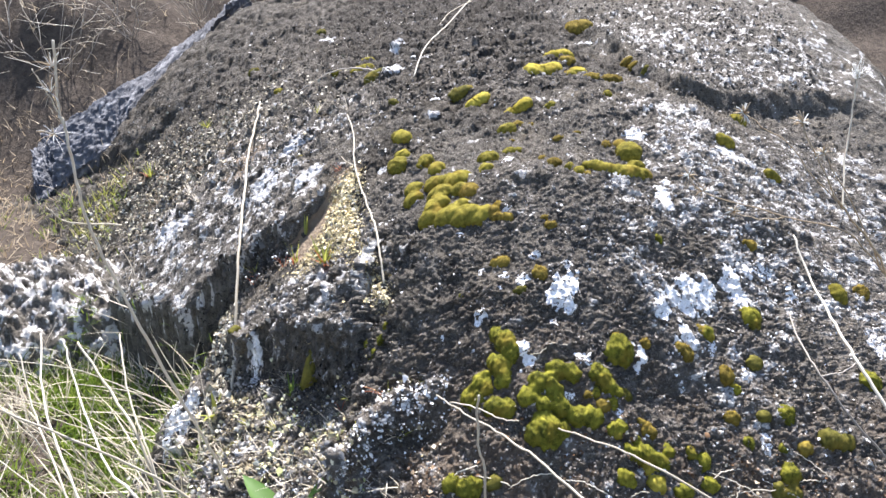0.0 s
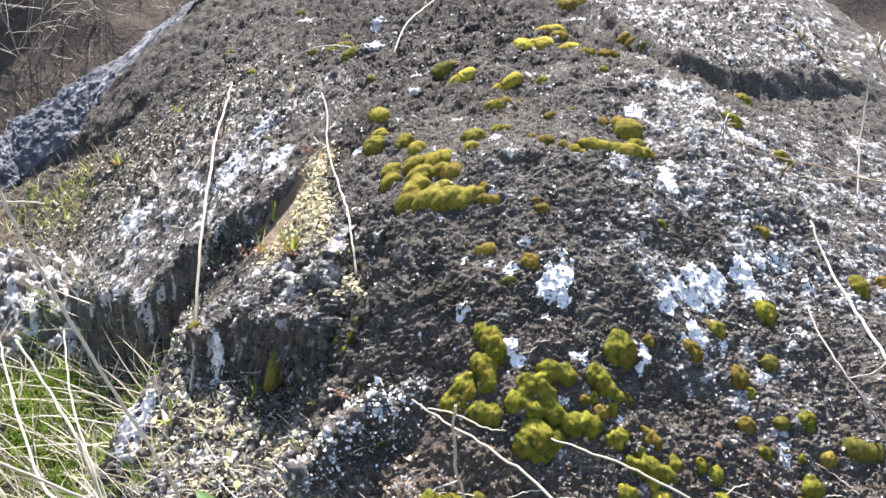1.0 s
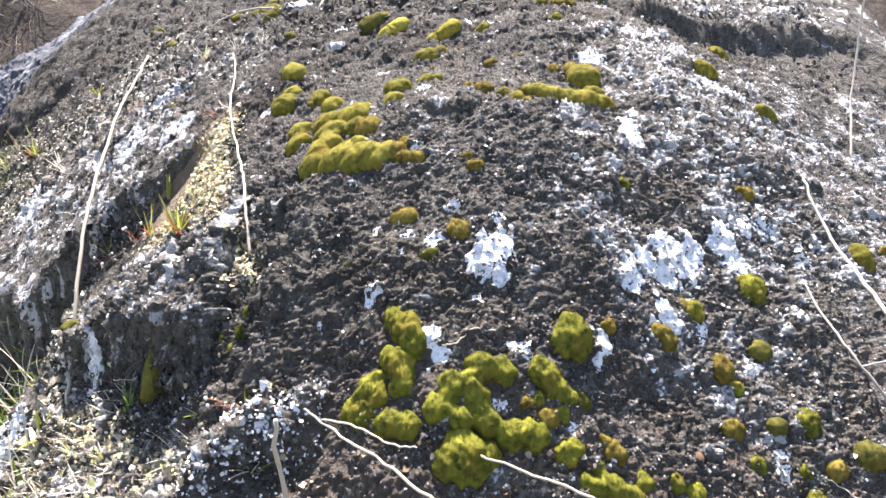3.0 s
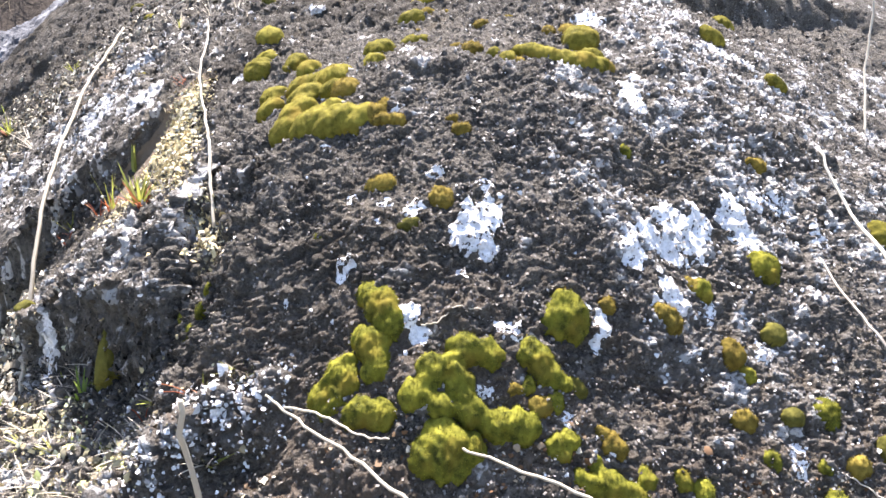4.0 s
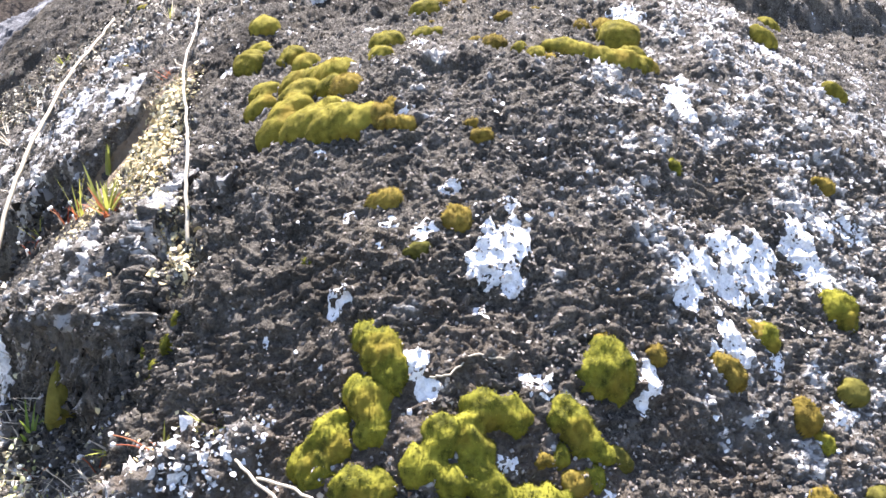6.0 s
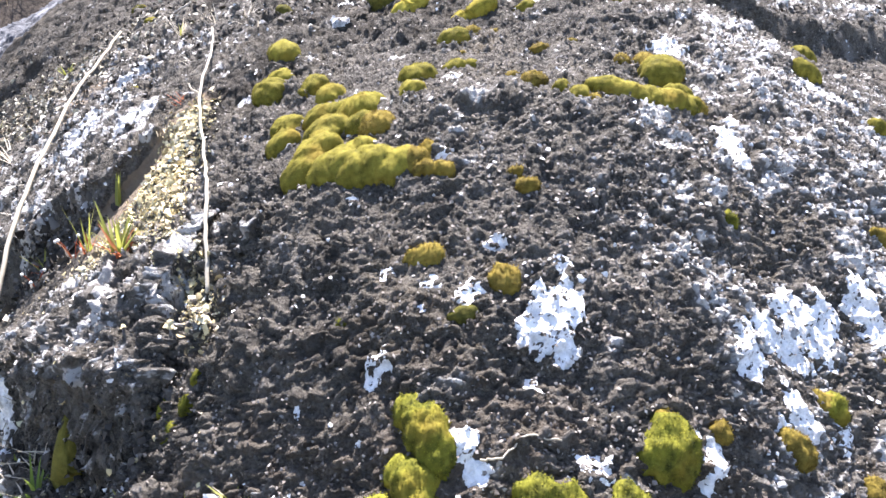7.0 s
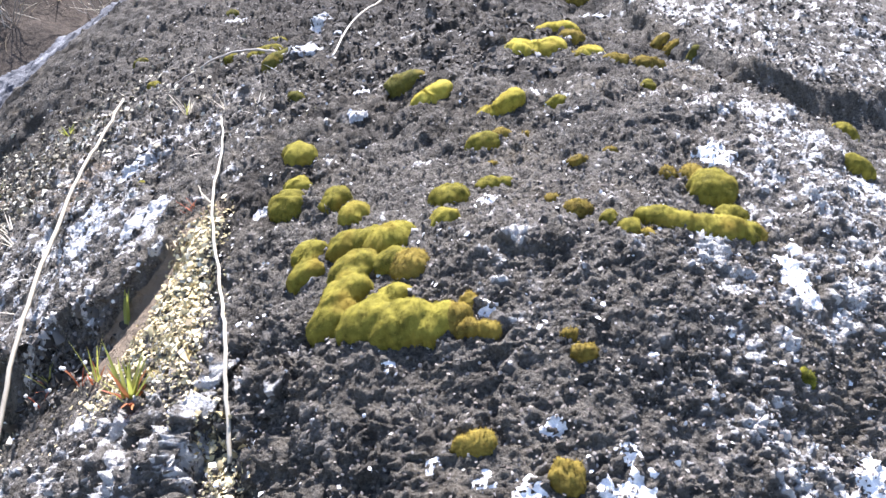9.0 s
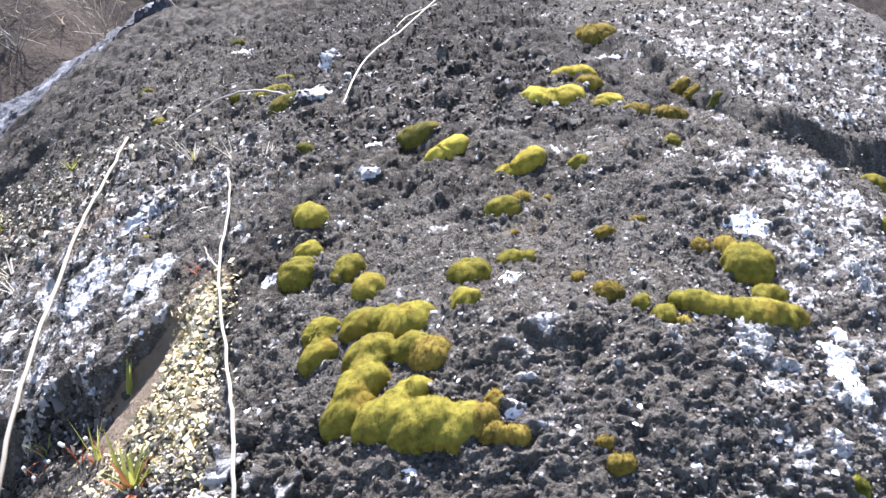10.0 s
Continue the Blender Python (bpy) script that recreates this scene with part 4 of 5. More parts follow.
def flakes(name, rng, x, y, size, material, tilt, lift, sides=6):
    """Small bent scales strewn on the rock, in one mesh."""
    p, n, grain, who = surface(x, y)
    k = len(x)
    n = n + rng.normal(0, tilt, n.shape)
    n /= np.linalg.norm(n, axis=1, keepdims=True)
    u = np.cross(n, rng.normal(0, 1, n.shape))
    u /= np.linalg.norm(u, axis=1, keepdims=True)
    v = np.cross(n, u)
    r = (size * rng.uniform(0.5, 1.25, k))[:, None, None]
    a = np.arange(sides) * 2 * np.pi / sides + rng.uniform(-0.35, 0.35, (k, sides))
    far = rng.uniform(0.6, 1.15, (k, sides))[..., None]
    rim = p[:, None] + lift * n[:, None] + r * far * (np.cos(a)[..., None] * u[:, None] + np.sin(a)[..., None] * v[:, None])
    rim += r * rng.normal(-0.15, 0.28, (k, sides))[..., None] * n[:, None]
    mid = p[:, None] + (lift + 0.25 * r) * n[:, None]
    verts = np.concatenate([mid, rim], 1).reshape(-1, 3)
    f = np.array([(0, 1 + i, 1 + (i + 1) % sides) for i in range(sides)])
    faces = (np.arange(k)[:, None, None] * (sides + 1) + f[None]).reshape(-1, 3)
    me = bpy.data.meshes.new(name)
    me.vertices.add(len(verts))
    me.vertices.foreach_set("co", verts.astype(np.float32).ravel())
    me.loops.add(faces.size)
    me.loops.foreach_set("vertex_index", faces.astype(np.int32).ravel())
    me.polygons.add(len(faces))
    me.polygons.foreach_set("loop_start", np.arange(0, faces.size, 3, dtype=np.int32))
    me.update(calc_edges=True)
    me.materials.append(material)
    return new(name, me)


rng = np.random.default_rng(11)
x, y = rng.uniform(-0.6, 0.8, 380000), 0.58 + 1.3 * rng.random(380000) ** 1.5
bright = whiteness(x, y)
keep = rng.random(len(x)) < (0.30 - 0.22 * smooth(-0.1, -0.8, bright) + 0.45 * np.maximum(0, bright)) * (1 - 0.7 * smooth(1.2, 1.7, y))
keep &= soiled(x, y) < 0.4
tagged(flakes("lichen_flakes", rng, x[keep], y[keep], 0.0015, flake_mat, 1.1, 0.0008, 4),
       "grey and white scales of lichen strewn over rock", "lichen", kind="stuff")


x, y = rng.uniform(-0.75, 0.72, 150000), 0.62 + 1.0 * rng.random(150000) ** 1.3
lot = 0.5 * np.clip(whiteness(x, y), 0, 1) + 0.35 * np.exp(-(along(x, y, RIDGE)[0] / 0.03) ** 2) + 0.04 * smooth(0.0, -0.08, x)
clump = grid_noise(x, y, 0.022, 47) + 0.7 * grid_noise(x, y, 0.009, 48)
keep = (rng.random(len(x)) < 1.2 * lot * smooth(0.05, 0.6, clump) + 0.002) & (soiled(x, y) < 0.3)
tagged(flakes("white_scales", rng, x[keep], y[keep], 0.0021, lichen_mat, 0.45, 0.0010, 5),
       "small chalky white scales clustered on rough rock", "lichen", kind="stuff")

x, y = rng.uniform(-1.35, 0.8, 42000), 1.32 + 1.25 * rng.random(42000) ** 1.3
# scales thinned below the shelf so its painted shade band stays dark
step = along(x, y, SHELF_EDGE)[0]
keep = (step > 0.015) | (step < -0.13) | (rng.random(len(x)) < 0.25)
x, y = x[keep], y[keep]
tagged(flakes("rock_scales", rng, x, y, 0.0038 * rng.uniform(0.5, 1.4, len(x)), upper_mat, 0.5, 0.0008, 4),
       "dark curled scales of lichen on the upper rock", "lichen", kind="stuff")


def strewn(line, wide, count):
    """Random places along a line."""
    k = rng.random(count) * (len(line) - 1)
    i = np.minimum(k.astype(int), len(line) - 2)
    a, b = np.array(line)[i], np.array(line)[i + 1]
    q = a + (b - a) * (k - i)[:, None] + rng.normal(0, wide, (count, 2))
    return q[:, 0], q[:, 1]


spots = [strewn([(-0.163, 1.155), (-0.160, 1.10), (-0.153, 1.04), (-0.145, 1.00)], 0.013, 4800),
         strewn([(-0.135, 0.99), (-0.105, 0.93), (-0.085, 0.90), (-0.070, 0.865)], 0.008, 1200),
         strewn([(-0.175, 1.085), (-0.20, 1.05), (-0.21, 1.02)], 0.012, 1100),
         strewn([(-0.21, 1.07), (-0.20, 1.02), (-0.24, 1.04), (-0.30, 1.08)], 0.022, 160),
         strewn([(-0.38, 1.13), (-0.42, 1.09), (-0.38, 1.0), (-0.34, 0.93)], 0.02, 260),
         strewn([(-0.36, 0.93), (-0.28, 0.84), (-0.19, 0.76), (-0.12, 0.69)], 0.045, 2600)]
x, y = [np.concatenate(a) for a in zip(*spots)]
tagged(flakes("yellow_crumbs", rng, x, y, 0.0018 * np.exp(rng.normal(0, 0.42, len(x))), yellow_mat, 0.9, 0.0012),
       "cream and yellow leafy crumbs over sandy soil", "crumbs", kind="stuff")
spots = [strewn([(-1.1, 2.05), (-0.97, 2.1), (-0.8, 1.9), (-0.70, 1.78), (-0.62, 1.9)], 0.13, 8500), strewn([(-0.62, 1.8), (-0.28, 1.55)], 0.09, 900)]
x, y = [np.concatenate(a) for a in zip(*spots)]
tagged(flakes("yellow_crumbs", rng, x, y, 0.0042 * rng.uniform(0.5, 1.5, len(x)), tan_mat, 0.9, 0.002),
       "tan and yellow leafy crust on the upper slab", "crumbs", kind="stuff")


x, y = rng.uniform(-0.05, 0.50, 2600), rng.uniform(0.56, 0.69, 2600)
keep = grid_noise(x, y, 0.04, 49) > 0.05
x, y = x[keep], y[keep]
tagged(flakes("leaf_litter", rng, x, y, 0.0020 * np.exp(rng.normal(0, 0.3, len(x))), litter_mat, 0.8, 0.0015),
       "small tan and rusty dead leaves at the foot of the rock", "litter", kind="stuff")


# dark flakes carry the block face's shade in their colour
x, y = strewn([(q[0] - 0.008, q[1] - 0.012) for q in BLOCK_EDGE], 0.009, 2200)
tagged(flakes("lichen_flakes", rng, x, y, 0.0027 * np.exp(rng.normal(0, 0.4, len(x))), upper_mat, 1.0, 0.001, 5),
       "scales with painted shade, dark and whitish, on the steep block face", "lichen", kind="stuff")
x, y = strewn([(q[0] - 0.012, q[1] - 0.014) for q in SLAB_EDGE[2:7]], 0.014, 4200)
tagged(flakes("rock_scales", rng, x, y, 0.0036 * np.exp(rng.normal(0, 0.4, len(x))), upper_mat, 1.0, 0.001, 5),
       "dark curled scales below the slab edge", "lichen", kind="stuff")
x, y = strewn(RIB, 0.014, 900)
tagged(flakes("tan_crumbs", rng, x, y, 0.0038 * np.exp(rng.normal(0, 0.35, len(x))), tan_mat, 0.9, 0.002),
       "tan leafy crumbs down the corner of the block", "crumbs", kind="stuff")
x, y = strewn([RIDGE[0], RIDGE[1], RIDGE[2], RIDGE[3]], 0.011, 420)
tagged(flakes("white_scales", rng, x, y, 0.0019 * np.exp(rng.normal(0, 0.4, len(x))), lichen_mat, 0.6, 0.0010, 6),
       "chalky white scales of lichen on the narrow ridge", "lichen", kind="stuff")
x, y = rng.uniform(-0.42, -0.08, 9000), rng.uniform(0.64, 0.94, 9000)
keep = (shape(x, y) < 0.19) & (grid_noise(x, y, 0.045, 58) + 0.5 * grid_noise(x, y, 0.02, 59) > 0.15)
x, y = x[keep], y[keep]
tagged(flakes("leaf_litter", rng, x, y, 0.0030 * np.exp(rng.normal(0, 0.35, len(x))), leaflet_mat, 0.9, 0.003, 5),
       "pale cream and green leaflets on gravelly soil", "litter", kind="stuff")


# ---- straws and twigs ----


def smooth_line(points, n):
    """A rounded line through the points."""
    P = np.array([points[0], *points, points[-1]], float)
    out = []
    for i in range(1, len(P) - 2):
        a, b, c, d = P[i - 1:i + 3]
        for t in np.linspace(0, 1, n, endpoint=False):
            out.append(0.5 * (2 * b + (c - a) * t + (2 * a - 5 * b + 4 * c - d) * t * t + (3 * b - a - 3 * c + d) * t ** 3))
    return np.array(out + [P[-2]])


def tube(points, r0, r1, n=6, sides=6, wob=0.0, rng=None):
    """Verts and faces of a tapering stalk through the points."""
    q = smooth_line(points, n)
    if wob:
        q[1:-1] += rng.normal(0, wob, q[1:-1].shape)
    along_it = np.gradient(q, axis=0)
    along_it /= np.linalg.norm(along_it, axis=1, keepdims=True)
    u = np.cross(along_it, (0.31, 0.2, 0.93))
    u /= np.linalg.norm(u, axis=1, keepdims=True)
    v = np.cross(along_it, u)
    verts, faces = [], []
    for i, p in enumerate(q):
        r = r0 + (r1 - r0) * i / (len(q) - 1)
        for j in range(sides):
            a = 2 * math.pi * j / sides
            verts.append(p + r * (math.cos(a) * u[i] + math.sin(a) * v[i]))
            if i:
                s, k = (i - 1) * sides, (j + 1) % sides
                faces.append((s + j, s + k, s + sides + k, s + sides + j))
    faces += [tuple(range(sides))[::-1], tuple(range(len(verts) - sides, len(verts)))]
    return verts, faces


stem_rng = np.random.default_rng(3)


def straw(points, r0, r1, label="dry bleached grass stalk lying over rock", material=None, branches=(), name="dry_stalk"):
    stalk = thing(name, points[0], label, "stalk", "dry stalks")
    part("stem", *tube(points, r0, r1, wob=0.0006, rng=stem_rng), material or straw_mat, stalk)
    for pts, s0, s1 in branches:
        part("branch", *tube(pts, s0, s1, wob=0.0005, rng=stem_rng), material or straw_mat, stalk)
    return stalk


def on_rock(x, y, lift):
    return (x, y, float(surface([x], [y], False)[0][0][2]) + lift)


straw([(-0.459, 1.765, 0.374), (-0.435, 1.61, 0.356), (-0.412, 1.457, 0.337), (-0.382, 1.303, 0.312), (-0.361, 1.177, 0.28), (-0.348, 1.082, 0.223), (-0.342, 1.02, 0.162), (-0.34, 0.966, 0.101), (-0.34, 0.915, 0.024)],
      0.0022, 0.0026, "long bleached grass stalk arched over the lichen slab")
straw([on_rock(-0.185, 1.35, 0.016), on_rock(-0.162, 1.26, 0.018), on_rock(-0.148, 1.15, 0.018), (-0.117, 1.044, 0.390), on_rock(-0.098, 0.979, 0.020), on_rock(-0.088, 0.935, 0.018), on_rock(-0.080, 0.895, 0.013)],
      0.0011, 0.0017, "thin forked dry stalk lying on sandy soil", branches=[([on_rock(-0.184, 1.23, 0.006), on_rock(-0.169, 1.195, 0.010), on_rock(-0.148, 1.155, 0.014)], 0.0006, 0.0010)])
straw([(-0.004, 0.706, 0.284), (0.022, 0.675, 0.287), (0.062, 0.634, 0.290), (0.10, 0.585, 0.295), (0.15, 0.52, 0.29)], 0.0009, 0.0013,
      "forked bleached twig lying before moss", branches=[([(0.012, 0.688, 0.287), (0.04, 0.668, 0.296), (0.065, 0.640, 0.302), (0.085, 0.628, 0.308)], 0.0009, 0.0006)])
straw([(0.130, 0.645, 0.285), (0.162, 0.612, 0.295), (0.19, 0.592, 0.298), (0.24, 0.565, 0.285), (0.32, 0.54, 0.24)], 0.0009, 0.0012)
straw([(0.475, 0.925, 0.388), (0.480, 0.86, 0.35), (0.470, 0.77, 0.34), (0.472, 0.71, 0.325), (0.49, 0.66, 0.29), (0.52, 0.60, 0.22)], 0.0012, 0.0022, "long thin dry stalk slanting over white lichen")
straw([(0.442, 0.83, 0.323), (0.425, 0.75, 0.325), (0.428, 0.70, 0.315), (0.455, 0.67, 0.28), (0.51, 0.66, 0.22)], 0.0009, 0.0014, "thin brown dry stalk slanting over rock", twig_mat,
      branches=[([(0.428, 0.70, 0.315), (0.46, 0.715, 0.31), (0.49, 0.74, 0.31)], 0.0008, 0.0006)])
straw([on_rock(-0.064, 1.425, 0.020), on_rock(-0.047, 1.60, 0.026), on_rock(0.0, 1.85, 0.03), on_rock(0.07, 2.25, 0.03)], 0.0012, 0.0016, "long dry stalk lying over the upper rock")
straw([on_rock(-0.03, 1.95, 0.006), on_rock(0.0, 2.1, 0.02), on_rock(0.06, 2.3, 0.01)], 0.0010, 0.0014)
straw([on_rock(-0.35, 1.70, 0.010), on_rock(-0.27, 1.69, 0.022), on_rock(-0.205, 1.64, 0.022), on_rock(-0.14, 1.55, 0.01)], 0.0014, 0.0020, "curved brown twig lying across the rock", twig_mat)
straw([(0.0376, 0.451, 0.470), (0.037, 0.452, 0.43), (0.043, 0.452, 0.38), (0.048, 0.45, 0.2), (0.05, 0.44, 0.0)], 0.0009, 0.0012, "upright broken grass stalk before the rock")
straw([on_rock(0.105, 0.728, 0.004), on_rock(0.116, 0.726, 0.008), on_rock(0.13, 0.735, 0.008), on_rock(0.148, 0.733, 0.012)], 0.0007, 0.0005, "tiny pale stalk beside moss")

for x, y, turn, long in ((0.315, 0.655, 0.5, 0.06), (0.335, 0.65, -0.35, 0.07), (0.36, 0.648, 0.25, 0.08), (0.395, 0.65, -0.6, 0.06), (0.33, 0.635, 1.2, 0.05),
                         (0.37, 0.632, -0.15, 0.09), (0.41, 0.66, 0.15, 0.05), (0.295, 0.63, 0.1, 0.07), (0.27, 0.622, -0.5, 0.05), (0.43, 0.675, -0.8, 0.05),
                         (0.10, 0.628, 0.3, 0.05), (0.05, 0.632, -0.4, 0.06), (0.02, 0.64, 0.2, 0.05), (0.16, 0.626, -0.2, 0.05), (0.21, 0.622, 0.5, 0.05)):
    dx, dy = 0.5 * long * math.cos(turn), 0.35 * long * math.sin(turn)
    straw([on_rock(x - dx, y - dy, 0.004), on_rock(x - 0.3 * dx, y - 0.3 * dy, 0.009), on_rock(x + 0.4 * dx, y + 0.4 * dy, 0.010), on_rock(x + dx, y + dy, 0.006)],
          0.0004, 0.0008, "short curved straw lying at the foot of the rock")

head = straw([(0.692, 1.262, 0.535), (0.688, 1.245, 0.475), (0.672, 1.205, 0.405), on_rock(0.648, 1.13, -0.003)], 0.0011, 0.0016, "upright bleached stalk with a white seed tuft")
for i in range(26):
    a = np.array((0.692, 1.262, 0.525 + 0.002 * (i % 6)))
    b = a + stem_rng.normal(0, 0.010, 3) + np.array((0, 0, 0.014))
    part("seed_hair", *tube([tuple(a), tuple((a + b) / 2 + stem_rng.normal(0, 0.002, 3)), tuple(b)], 0.0007, 0.0004, 2, 3), bloom_mat, head)


def seed_head(stalk, at, size, count):
    """A loose tan tuft of dry bracts and hairs at a stalk's tip."""
    at = np.array(at)
    for i in range(count):
        way = stem_rng.normal(0, 1, 3) + np.array((-0.3, 0, 0.5))
        way *= size * stem_rng.uniform(0.6, 1.2) / np.linalg.norm(way)
        part("bract", *tube([tuple(at), tuple(at + 0.55 * way), tuple(at + way + np.array((0, 0, -0.15 * size)))], 0.0005, 0.0002, 2, 3), husk_mat if i % 3 else bloom_mat, stalk)


seeding = straw([(0.44, 0.40, -0.16), (0.40, 0.40, 0.15), (0.335, 0.388, 0.45), (0.270, 0.386, 0.600), (0.239, 0.392, 0.640), (0.217, 0.413, 0.684)], 0.0011, 0.0004,
                "dry seeding weed with loose tan seed heads", husk_mat,
                branches=[([(0.270, 0.386, 0.600), (0.239, 0.384, 0.630), (0.213, 0.400, 0.632), (0.170, 0.422, 0.640), (0.162, 0.428, 0.648)], 0.0005, 0.0003),
                          ([(0.213, 0.400, 0.632), (0.200, 0.406, 0.628), (0.186, 0.412, 0.631)], 0.0004, 0.0003),
                          ([(0.239, 0.392, 0.640), (0.210, 0.408, 0.672), (0.189, 0.427, 0.686)], 0.0004, 0.0003),
                          ([(0.270, 0.386, 0.600), (0.245, 0.392, 0.640), (0.228, 0.404, 0.669)], 0.0004, 0.0003)], name="dry_weed")
for place, size, count in (((0.217, 0.413, 0.684), 0.007, 26), ((0.162, 0.428, 0.648), 0.006, 22), ((0.170, 0.422, 0.640), 0.005, 18), ((0.186, 0.412, 0.631), 0.005, 18), ((0.189, 0.427, 0.686), 0.007, 26), ((0.228, 0.404, 0.669), 0.006, 20)):
    seed_head(seeding, place, size, count)


# ---- small plants ----


def blade(foot, way, long, wide, droop, fold=0.25, n=6, shape_of=None):
    """Verts and faces of one leaf with a fold along its middle."""
    way = np.array(way, float) / np.linalg.norm(way)
    side = np.cross(way, (0, 0, 1.0))
    side /= np.linalg.norm(side) + 1e-9
    up = np.cross(side, way)
    p, verts, faces = np.array(foot, float), [], []
    for i in range(n + 1):
        k = i / n
        w = wide * (shape_of(k) if shape_of else (1 - k) ** 0.7 * min(1, 0.55 + 1.5 * k))
        verts += [p - w * side + fold * w * up, p, p + w * side + fold * w * up]
        p = p + way * long / n
        way = way - np.array((0, 0, droop / n))
        way /= np.linalg.norm(way)
        up = np.cross(side, way)
        if i:
            a = 3 * (i - 1)
            faces += [(a, a + 1, a + 4, a + 3), (a + 1, a + 2, a + 5, a + 4)]
    return verts, faces


plant_rng = np.random.default_rng(8)


def spray(name, label, category, x, y, sets, group="", lift=0.0):
    """A small plant: sets of (count, material, length, width, spread, droop, part name)."""
    foot = on_rock(x, y, lift)
    ob = thing(name, foot, label, category, group)
    for count, mat, long, wide, out, droop, leaf in sets:
        for i in range(count):
            a = plant_rng.uniform(0, 2 * math.pi)
            o = out * plant_rng.uniform(0.4, 1.2)
            way = (math.cos(a) * o, math.sin(a) * o, 1.0)
            part(leaf, *blade(np.array(foot) + plant_rng.normal(0, 0.0018, 3) * (1, 1, 0.3), way, long * plant_rng.uniform(0.6, 1.15), wide, droop * plant_rng.uniform(0.5, 1.5)), mat, ob)
    return ob


TUFT = "small plants on the rock"
spray("grass_tuft", "tuft of lime-green blades with red leaves at its foot", "plant", -0.178, 0.985,
      [(15, lime_mat, 0.050, 0.0022, 0.65, 0.45, "blade"), (8, red_mat, 0.034, 0.0026, 1.3, 0.4, "red_leaf")], TUFT)
spray("grass_tuft", "small green and red grass tuft on a ledge", "plant", -0.335, 1.15, [(7, lime_mat, 0.035, 0.0016, 0.6, 0.4, "blade"), (5, red_mat, 0.022, 0.002, 1.4, 0.4, "red_leaf")], TUFT)
spray("grass_tuft", "thin dry tuft with reddish leaves", "plant", -0.240, 1.06, [(5, lime_mat, 0.05, 0.0012, 0.4, 0.3, "blade"), (5, red_mat, 0.025, 0.0014, 1.0, 0.4, "red_leaf")], TUFT)
spray("red_rosette", "red-stemmed rosette with green tips on the ridge", "plant", -0.066, 0.757, [(7, lime_mat, 0.026, 0.0012, 0.7, 0.2, "blade"), (5, red_mat, 0.018, 0.0011, 1.6, 0.6, "red_leaf")], TUFT)
spray("pale_tuft", "low star-shaped tuft of pale yellow-green leaves", "plant", -0.031, 0.750, [(26, lime_mat, 0.020, 0.0009, 1.6, 0.5, "blade"), (4, straw_mat, 0.022, 0.0007, 1.8, 0.5, "dry_blade")], TUFT)
spray("grass_tuft", "single lime grass blade under the slab edge", "plant", -0.232, 1.125, [(3, lime_mat, 0.045, 0.0022, 0.35, 0.2, "blade")], TUFT)
spray("pale_tuft", "dry spiky tuft on the upper rock", "plant", -0.27, 1.50, [(8, straw_mat, 0.04, 0.0012, 0.9, 0.4, "dry_blade"), (3, lime_mat, 0.03, 0.001, 0.8, 0.4, "blade")], TUFT)
spray("pale_tuft", "dry spiky tuft beside a stalk", "plant", -0.19, 1.40, [(6, straw_mat, 0.04, 0.0012, 0.8, 0.4, "dry_blade")], TUFT)
spray("pale_tuft", "dry spiky tuft beside moss", "plant", -0.145, 1.36, [(7, straw_mat, 0.028, 0.001, 1.2, 0.3, "dry_blade")], TUFT)
spray("red_rosette", "small wiry red plant at the soil edge", "plant", -0.178, 1.19, [(10, red_mat, 0.02, 0.0008, 1.1, 0.3, "red_leaf")], TUFT)
spray("green_sprig", "bright green and orange sprig on the slab", "plant", -0.90, 2.08, [(16, lime_mat, 0.06, 0.0035, 0.8, 0.5, "blade"), (6, red_mat, 0.04, 0.003, 1.2, 0.5, "red_leaf")], TUFT)
spray("green_sprig", "yellow-green sprig on the upper slab", "plant", -0.70, 2.05, [(12, lime_mat, 0.035, 0.003, 0.9, 0.5, "blade")], TUFT)
spray("pale_tuft", "dry pale tuft on the lichen slab", "plant", -0.545, 1.51, [(9, straw_mat, 0.05, 0.0016, 1.2, 0.3, "dry_blade")], TUFT)
spray("pale_tuft", "dry pale tuft on the slab corner", "plant", -0.60, 1.60, [(7, straw_mat, 0.05, 0.0016, 1.2, 0.3, "dry_blade")], TUFT)
spray("grey_seedling", "grey-green seedling in the shaded hollow", "plant", -0.215, 0.86, [(7, grass_mat, 0.035, 0.0018, 0.8, 0.6, "blade")], TUFT)
spray("green_plant", "lime plant with drooping leaves by a stalk", "plant", -0.36, 0.93, [(7, lime_mat, 0.05, 0.0055, 0.8, 0.8, "blade"), (4, straw_mat, 0.05, 0.005, 1.2, 0.9, "dry_blade")], TUFT)
for x, y in ((-0.12, 0.80), (-0.17, 0.77), (-0.23, 0.82), (-0.28, 0.86), (-0.10, 0.715), (-0.05, 0.70)):
    spray("pale_tuft", "low pale leafy tuft on gravelly soil", "plant", x, y, [(9, lime_mat, 0.022, 0.0018, 1.3, 0.4, "blade"), (6, straw_mat, 0.025, 0.0014, 1.4, 0.4, "dry_blade")], TUFT)


